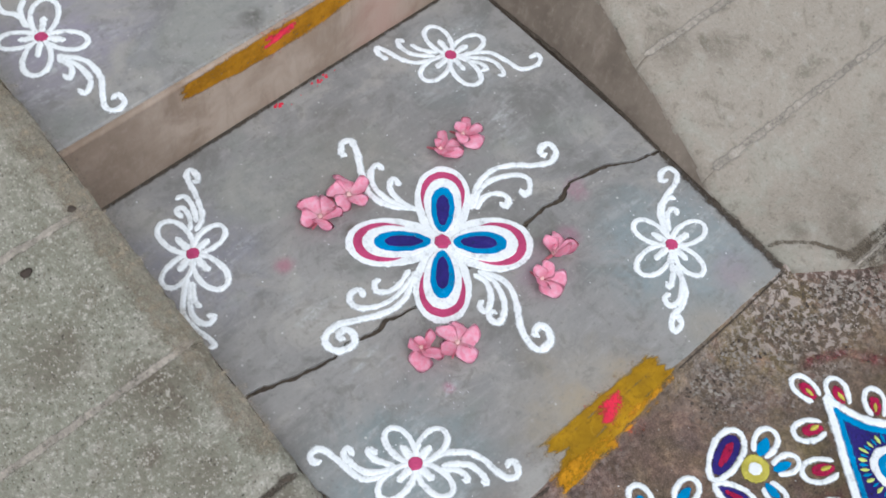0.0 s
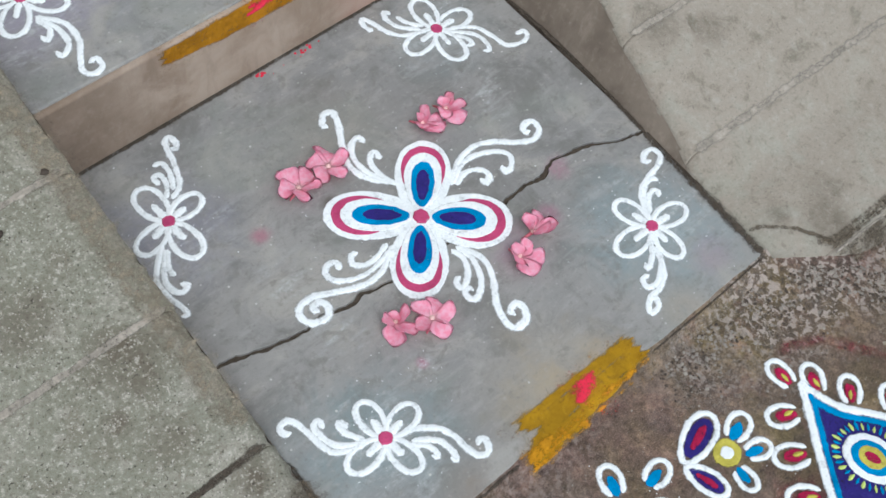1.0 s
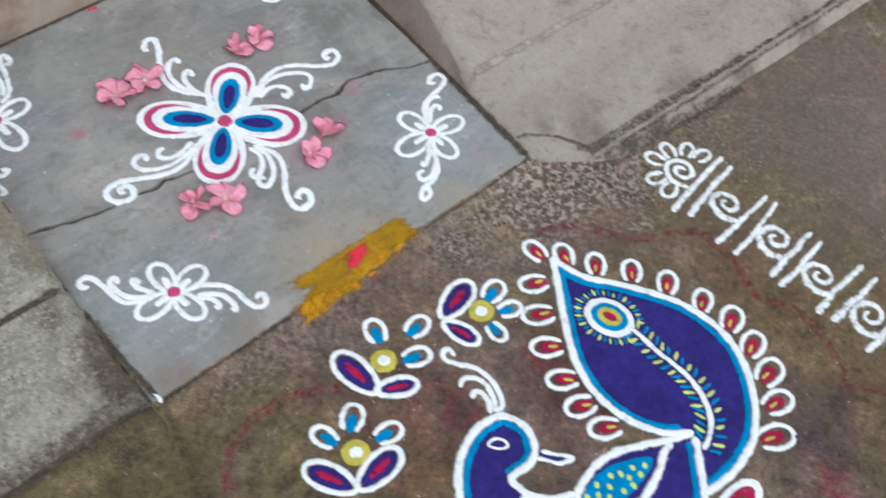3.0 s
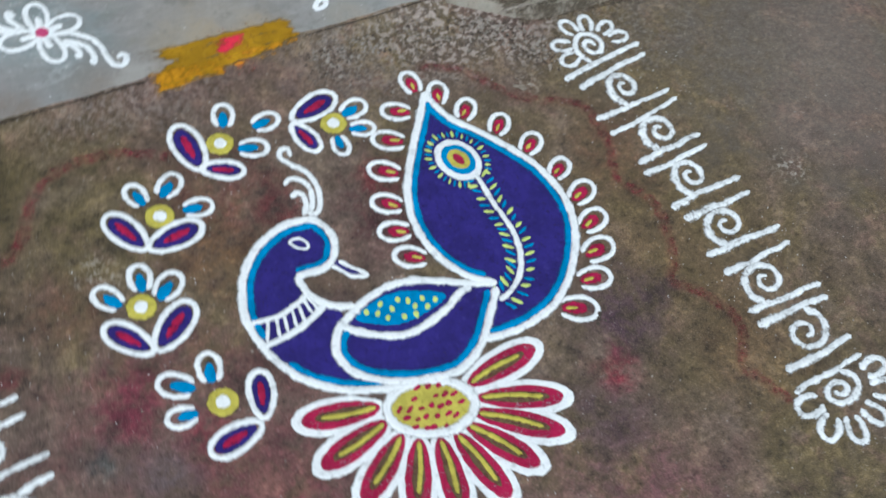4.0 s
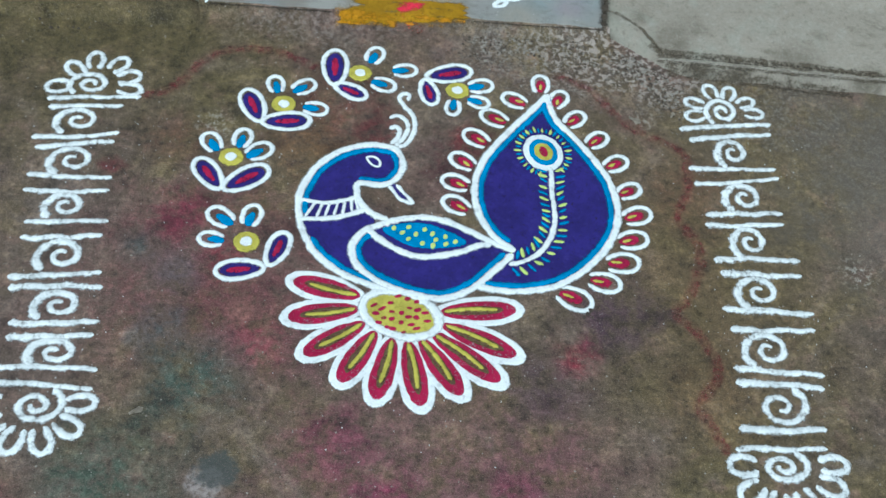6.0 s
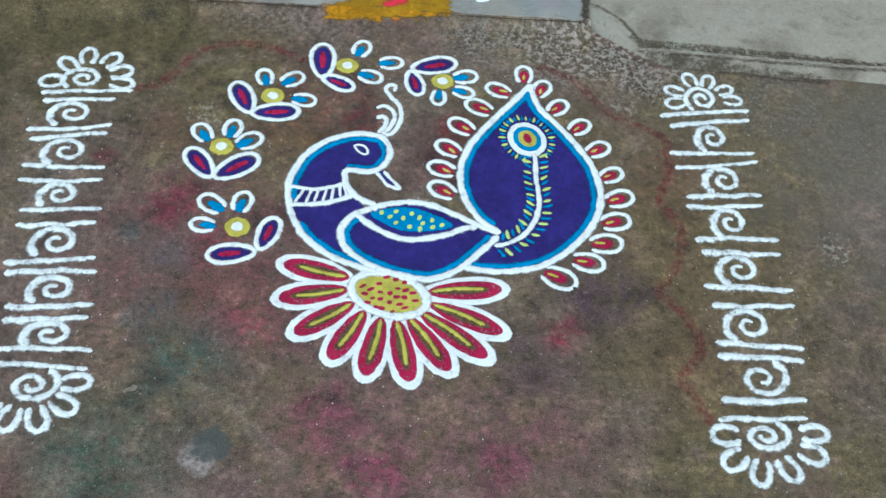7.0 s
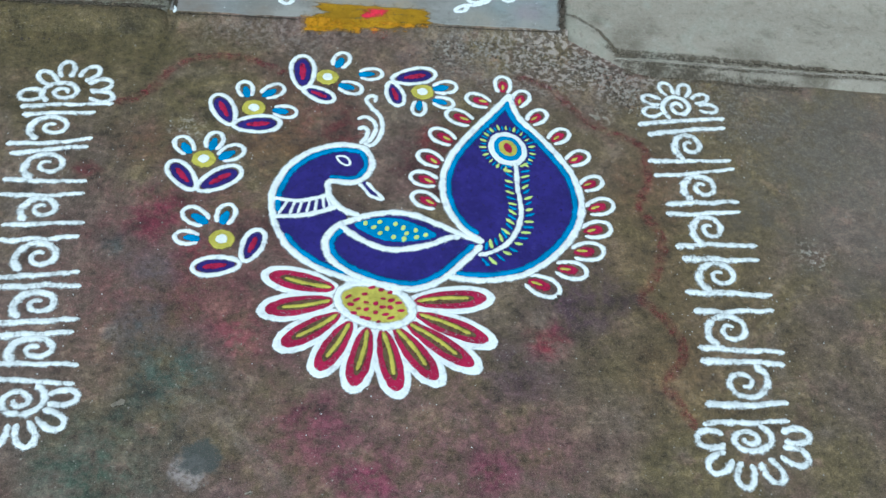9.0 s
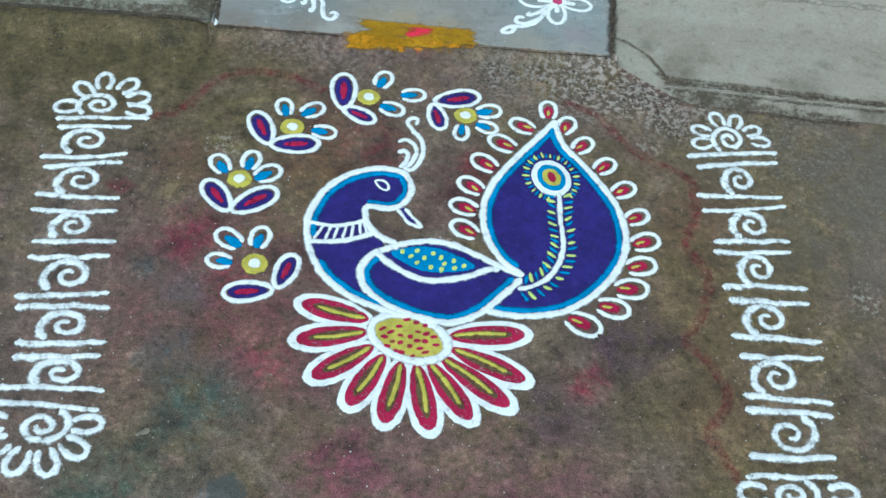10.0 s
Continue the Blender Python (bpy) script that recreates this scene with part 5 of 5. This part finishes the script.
# ---- turmeric and vermilion daubs on the step edges ----
def smear(x0, x1, reach, path, seed, streak=26.0, start=None, gain=0.16, uneven=0.55):
    """A thin coat over a step edge: path(s) gives y and z along the coat, reach(x) how far down it goes (0 to 1), start(u) where it begins."""
    bm = bmesh.new()
    body = bm.verts.layers.float.new("body")
    rows = []
    nx, ns = 120, 34
    for i in range(nx + 1):
        x = x0 + (x1 - x0) * i / nx
        row = []
        for j in range(ns + 1):
            u = j / ns
            lo, hi = reach(x)
            first = start(u) if start else x0
            edge = min((u - lo) / gain, (hi - u) / gain, (x - first) / 0.014 + 0.9 * noise.noise((u * 9, seed, 0.0)), (x1 - x) / 0.014 + 0.9 * noise.noise((u * 9, seed, 5.0)))
            edge = min(edge, 1.15) + uneven * noise.noise((x * 7, u * streak, seed)) + 0.3 * noise.noise((x * 60, u * streak * 0.6, seed + 3)) - 0.1
            y, z = path(u)
            v = bm.verts.new((x + 0.002 * noise.noise((u * 12, seed, 8.0)), y, z))
            v[body] = max(0.0, min(1.0, edge))
            row.append(v)
        rows.append(row)
    for a, b in zip(rows, rows[1:]):
        for j in range(ns):
            bm.faces.new((a[j], a[j + 1], b[j + 1], b[j]))
    bmesh.ops.recalc_face_normals(bm, faces=bm.faces[:])
    return bm


def ragged_start(u):
    """Two strokes of the hand: the upper one starts later, with a gap before the lower one."""
    return 0.262 if u < 0.30 else 0.262 + 0.026 * (u - 0.30) / 0.12 if u < 0.42 else 0.288 - 0.044 * min(1.0, (u - 0.42) / 0.22)


def over_low_edge(u):
    """From the top of the lower step over its front edge on to the street."""
    s = u * 0.086
    if s < 0.056:
        return 0.052 - s, TREAD + 0.0011
    k = (s - 0.056) / 0.030
    return -0.004 - 0.030 * k, 0.0012 + (TREAD - 0.0001) * (1 - k) ** 1.15


def over_nosing(u):
    """From the top of the upper step over its rounded nosing down the riser."""
    s = u * 0.076
    if s < 0.014:
        return BACK + 0.016 - s, UPPER + 0.0009
    k = (s - 0.014) / 0.008
    if k < 1:
        return BACK + 0.002 - 0.0033 * math.sin(k * 1.57), UPPER + 0.0009 - 0.0045 * (1 - math.cos(k * 1.57))
    return BACK - 0.0013, UPPER - 0.0036 - (s - 0.022)


low = empty("turmeric_daub", "mustard turmeric daub with vermilion dab on step edge", "powder daub", "turmeric daubs on the step edges")
part("turmeric_bed", smear(0.236, 0.504, lambda x: (0.02 + 0.42 * (x - 0.262) + 0.03 * noise.noise((x * 30, 8.0, 1.0)), 0.97 - 0.9 * (x - 0.244) + 0.08 * noise.noise((x * 30, 1.0, 1.0))), over_low_edge, 3.0, 30.0, ragged_start, 0.09, 0.62), TURMERIC, low, "mustard yellow turmeric paste", True)
part("turmeric_smear", smear(0.240, 0.500, lambda x: (0.60 - 0.10 * (x < 0.30) + 0.10 * noise.noise((x * 40, 4.0, 1.0)), 0.98 - 1.0 * (x - 0.244) + 0.12 * noise.noise((x * 50, 6.0, 1.0))), lambda u: (over_low_edge(u)[0] - 0.0003, over_low_edge(u)[1] + 0.0007), 9.0, 20.0, None, 0.12, 1.1), ORANGE, low, "orange turmeric grains along the edge", True)
dab = smear(0.356, 0.414, lambda x: (0.19 + 1.4 * abs(x - 0.392), 0.70 - 3.8 * (x - 0.362)), lambda u: (over_low_edge(u)[0], over_low_edge(u)[1] + 0.0015), 7.0, 9.0)
part("vermilion_dab", dab, VERMILION, low, "bright vermilion dab", True)
scatter("vermilion_crumbs", [(0.383 + random.gauss(0, 0.010), 0.008 + random.gauss(0, 0.003)) for i in range(30)], 0.0015, VERMILION, TREAD, "vermilion crumbs by the turmeric daub", "powder", 4)

# the upper daub wraps the nosing of the upper step
up = empty("turmeric_daub", "mustard turmeric daub with vermilion dab on upper step nosing", "powder daub", "turmeric daubs on the step edges")


def nosing_reach(x):
    u = (x - 0.205) / 0.44
    return 0.21 + 0.06 * (1 - u) * (1 - u), 0.62 + 0.34 * math.sin(math.pi * min(1.0, 0.12 + u * 0.9)) + 0.05 * noise.noise((x * 20, 2.0, 2.0))


part("turmeric_bed", smear(0.205, 0.645, nosing_reach, over_nosing, 5.0, 14.0, None, 0.09, 0.40), MUSTARD, up, "mustard yellow turmeric paste", True)
part("vermilion_dab", smear(0.366, 0.436, lambda x: (0.34 - 1.6 * (x - 0.37), 0.74 - 3.6 * (x - 0.37)), lambda u: tuple(p + d for p, d in zip(over_nosing(u), (-0.0008, 0.0004))), 6.0, 8.0), VERMILION, up, "bright vermilion dab", True)
scatter("vermilion_crumbs", [(0.373 + random.gauss(0, 0.005), 0.768 + random.gauss(0, 0.003)) for i in range(16)] + [(0.474 + random.gauss(0, 0.010), 0.765 + random.gauss(0, 0.003)) for i in range(9)] + [(0.42 + random.gauss(0, 0.03), 0.760 + random.gauss(0, 0.006)) for i in range(5)], 0.0022, VERMILION, TREAD, "vermilion crumbs fallen on the step", "powder", 8)

# ---- loose grit and bits ----
CHIP = plain("pale_stone_chip", (0.30, 0.265, 0.23), 0.9, 0.45, 90)
DARKCHIP = plain("dark_stone_chip", (0.08, 0.062, 0.05), 0.9, 0.4, 90)
rnd = random.Random(21)


def foot_spots(n, x0, x1, depth):
    out = []
    while len(out) < n:
        x, y = rnd.uniform(x0, x1), -abs(rnd.gauss(0, depth)) - 0.004
        if x > 0.76 and y > -0.75 * (x - 0.76) - 0.012:
            y -= 0.75 * (x - 0.76) + 0.012
        if noise.noise((x * 14, y * 20, 3.0)) > -0.1 and y > -0.22:
            out.append((x, y))
    return out


scatter("stone_grit", foot_spots(420, 0.50, 1.0, 0.06), 0.0027, CHIP, 0.0, "pale exposed stone chips at the step foot", "grit", 31, 0.35)
scatter("stone_grit", foot_spots(320, 0.48, 1.0, 0.07), 0.0022, DARKCHIP, 0.0, "dark stone chips at the step foot", "grit", 32, 0.3)
scatter("stone_grit", [(rnd.uniform(-0.6, 1.6), rnd.uniform(-1.4, -0.02)) for i in range(900)], 0.0014, CHIP, 0.0, "fine pale grit lying on the street", "grit", 33, 0.4)

scatter("dark_crumbs", [(-0.31, -0.060), (-0.285, -0.082), (-0.272, -0.080), (-0.245, -0.078), (-0.235, -0.079), (-0.215, -0.075), (0.688, -0.668), (0.694, -0.661), (0.699, -0.655), (0.702, -0.668), (0.685, -0.66), (-0.35, -0.05)], 0.0042, DARKCHIP, 0.0, "dark crumbs lying on the street", "grit", 36, 0.5)

LOOSE = powder("loose_white_dust", (0.80, 0.82, 0.83), 0.9, 0.4)
for z, spots, label in ((TREAD, [(0.396, 0.385, 0.085, 70), (0.667, 0.145, 0.06, 50), (0.119, 0.141, 0.06, 50), (0.093, 0.618, 0.055, 40), (0.673, 0.662, 0.055, 40), (0.23, 0.19, 0.02, 10)], "stray white powder grains on the cement step"),
                        (0.0, [(0.99, -0.30, 0.06, 60), (0.99, -0.70, 0.07, 70), (-0.17, -0.40, 0.06, 50), (-0.14, -0.75, 0.06, 60), (0.40, -0.78, 0.08, 60), (0.10, -0.45, 0.09, 50), (0.64, -0.40, 0.11, 60), (0.30, -0.18, 0.08, 50)], "stray white powder grains on the street")):
    where = [(min(0.76, max(0.01, x + rnd.gauss(0, w))), y + rnd.gauss(0, w)) if z else (x + rnd.gauss(0, w), y + rnd.gauss(0, w)) for x, y, w, n in spots for k in range(n)]
    scatter("powder_grains", [p for p in where if z == 0.0 or 0.01 < p[1] < 0.76], 0.0008, LOOSE, z, label, "powder", 40 + int(z * 100), 0.4)

# ---- settled dirt in the seams, shadow line painted at the step front, the crack across the ramp's corner ----
seams = empty("seam_soil_edge_shade", "dark soil settled in the seams between steps and ramps, painted shadow line at the step front", "dirt")
seams["kind"] = "stuff"
for line, w, z in (([(right_side(0.0) - 0.001, 0.002), (right_side(0.14) - 0.001, 0.14), (right_side(0.28) - 0.001, 0.28)], 0.016, TREAD), ([(right_side(0.28) - 0.001, 0.28), (right_side(0.5) - 0.001, 0.5), (right_side(0.76) - 0.001, 0.76)], 0.009, TREAD),
                   ([(0.02, BACK - 0.002), (0.25, BACK - 0.003), (0.5, BACK - 0.002), (0.80, BACK - 0.002)], 0.009, TREAD), ([(-0.006, 0.004), (-0.008, 0.1), (-0.006, 0.2)], 0.009, TREAD)):
    stroke("dirt_shade_line", line, w, SEAM, seams, z - 0.0003, high=0.0006)
# painted shadow line under the lower step's front edge, not soil
for line, w in (([(0.0, -0.004), (0.12, -0.003), (0.236, -0.005)], 0.006), ([(0.510, -0.005), (0.64, -0.006), (0.762, -0.004)], 0.003)):
    stroke("dirt_shade_line", line, w, SEAM, seams, 0.0155, high=0.0008)
fissure = empty("ramp_crack", "dark curved crack across the ramp corner", "crack")
fissure["kind"] = "stuff"
def draped(line, width, material, owner, name, lift=0.0006):
    """A film of dirt that follows the slope of a ramp and the street before it."""
    bm = ribbon(bmesh.new(), curve(line), width, 0.0, high=0.0004)
    for v in bm.verts:
        foot = v.co.y - skew(v.co.x) < (-0.106 if v.co.x > 0.4 else -0.058)
        v.co.z += lift + (0.0 if foot else ramp_top(v.co.y) + uneven(v.co.x, v.co.y - skew(v.co.x), 4.0 if v.co.x > 0.4 else 2.0) - max(0.0, 0.016 - 0.8 * (v.co.y - skew(v.co.x) + (0.108 if v.co.x > 0.4 else 0.060))))
    return part(name, bm, material, owner, smooth=True)


draped(wobble([(0.776, 0.040), (0.800, 0.030), (0.822, 0.014), (0.842, -0.006), (0.857, -0.028), (0.876, -0.060)], 0.012, 5.0, 0.002), 0.0085, DIRT, fissure, "crack_line")
spill = empty("powder_spill", "small white powder spill at the step corner", "powder")
stroke("spilled_line", [(-0.007, 0.012), (-0.004, 0.002), (-0.006, -0.008)], 0.0065, WHITE, spill, TREAD - 0.001)
film = empty("foot_dirt", "trodden brown dirt over the feet of the ramps", "dirt")
film["kind"] = "stuff"
for k, (line, w) in enumerate((([(-0.012, 0.05), (-0.05, 0.022), (-0.2, 0.010), (-0.5, 0.012), (-0.9, 0.010)], 0.052), ([(-0.015, 0.16), (-0.03, 0.10), (-0.05, 0.03)], 0.055), ([(0.88, -0.090), (0.96, -0.100), (1.06, -0.108), (1.25, -0.124)], 0.030),
                               ([(0.850, -0.045), (0.90, -0.058), (1.1, -0.066), (1.4, -0.082), (1.8, -0.10)], 0.016))):
    draped(line, w, DIRT, film, "dirt_film", 0.0012)


for line, w in (([(-0.028, 0.26), (-0.030, 0.45), (-0.026, 0.70), (-0.022, 1.2)], 0.050),):
    draped(line, w, WORN, film, "worn_edge", 0.0010)


# ---- bits lying about ----
def pebble(x, y, z, size, seed):
    bm = bmesh.new()
    bmesh.ops.create_icosphere(bm, subdivisions=2, radius=size)
    for v in bm.verts:
        v.co *= 1 + 0.45 * noise.noise(v.co / size * 0.9 + Vector((seed, 0, 0)))
        v.co.z *= 0.4
        v.co.y *= 0.75
    low_z = min(v.co.z for v in bm.verts)
    bmesh.ops.translate(bm, verts=bm.verts, vec=(x, y, z - low_z - 0.001))
    tagged(mesh_object("pebble", bm, DARKCHIP, smooth=True), "small dark flat pebble stuck on the concrete ramp", "pebble", "pebbles on the ramp")


for x, y, s, k in ((-0.137, 0.632, 0.009, 1.0), (-0.040, 0.673, 0.0065, 2.0)):
    pebble(x, y, ramp_top(y), s, k)


def scrap(x, y, turn, size):
    bm = bmesh.new()
    rows = [[bm.verts.new((size * (a / 4 - 0.5) * (1 - 0.5 * abs(b - 2) / 2 * (a / 4)), size * 0.45 * (b / 4 - 0.5) * (0.4 + a / 5), 0.003 + 0.004 * abs(noise.noise((a * 0.7, b * 0.7, turn))))) for b in range(5)] for a in range(5)]
    for a in range(4):
        for b in range(4):
            bm.faces.new((rows[a][b], rows[a + 1][b], rows[a + 1][b + 1], rows[a][b + 1]))
    bmesh.ops.solidify(bm, geom=bm.faces[:], thickness=0.0005)
    low_z = min(v.co.z for v in bm.verts)
    bmesh.ops.transform(bm, matrix=Matrix.Translation((x, y, 0.0005 - low_z)) @ Matrix.Rotation(radians(turn), 4, "Z"), verts=bm.verts)
    tagged(mesh_object("dry_leaf_scrap", bm, SCRAP), "pale dry leaf scrap lying on the street", "leaf scrap", "scraps on the street")


SCRAP = plain("pale_dry_leaf", (0.44, 0.38, 0.31), 0.8, 0.3, 120)
for x, y, turn, size in ((0.006, -0.875, 30, 0.022), (0.812, -0.226, -35, 0.026), (0.885, -0.207, 60, 0.016), (1.02, -0.98, 80, 0.012), (0.21, -1.02, 10, 0.012)):
    scrap(x, y, turn, size)
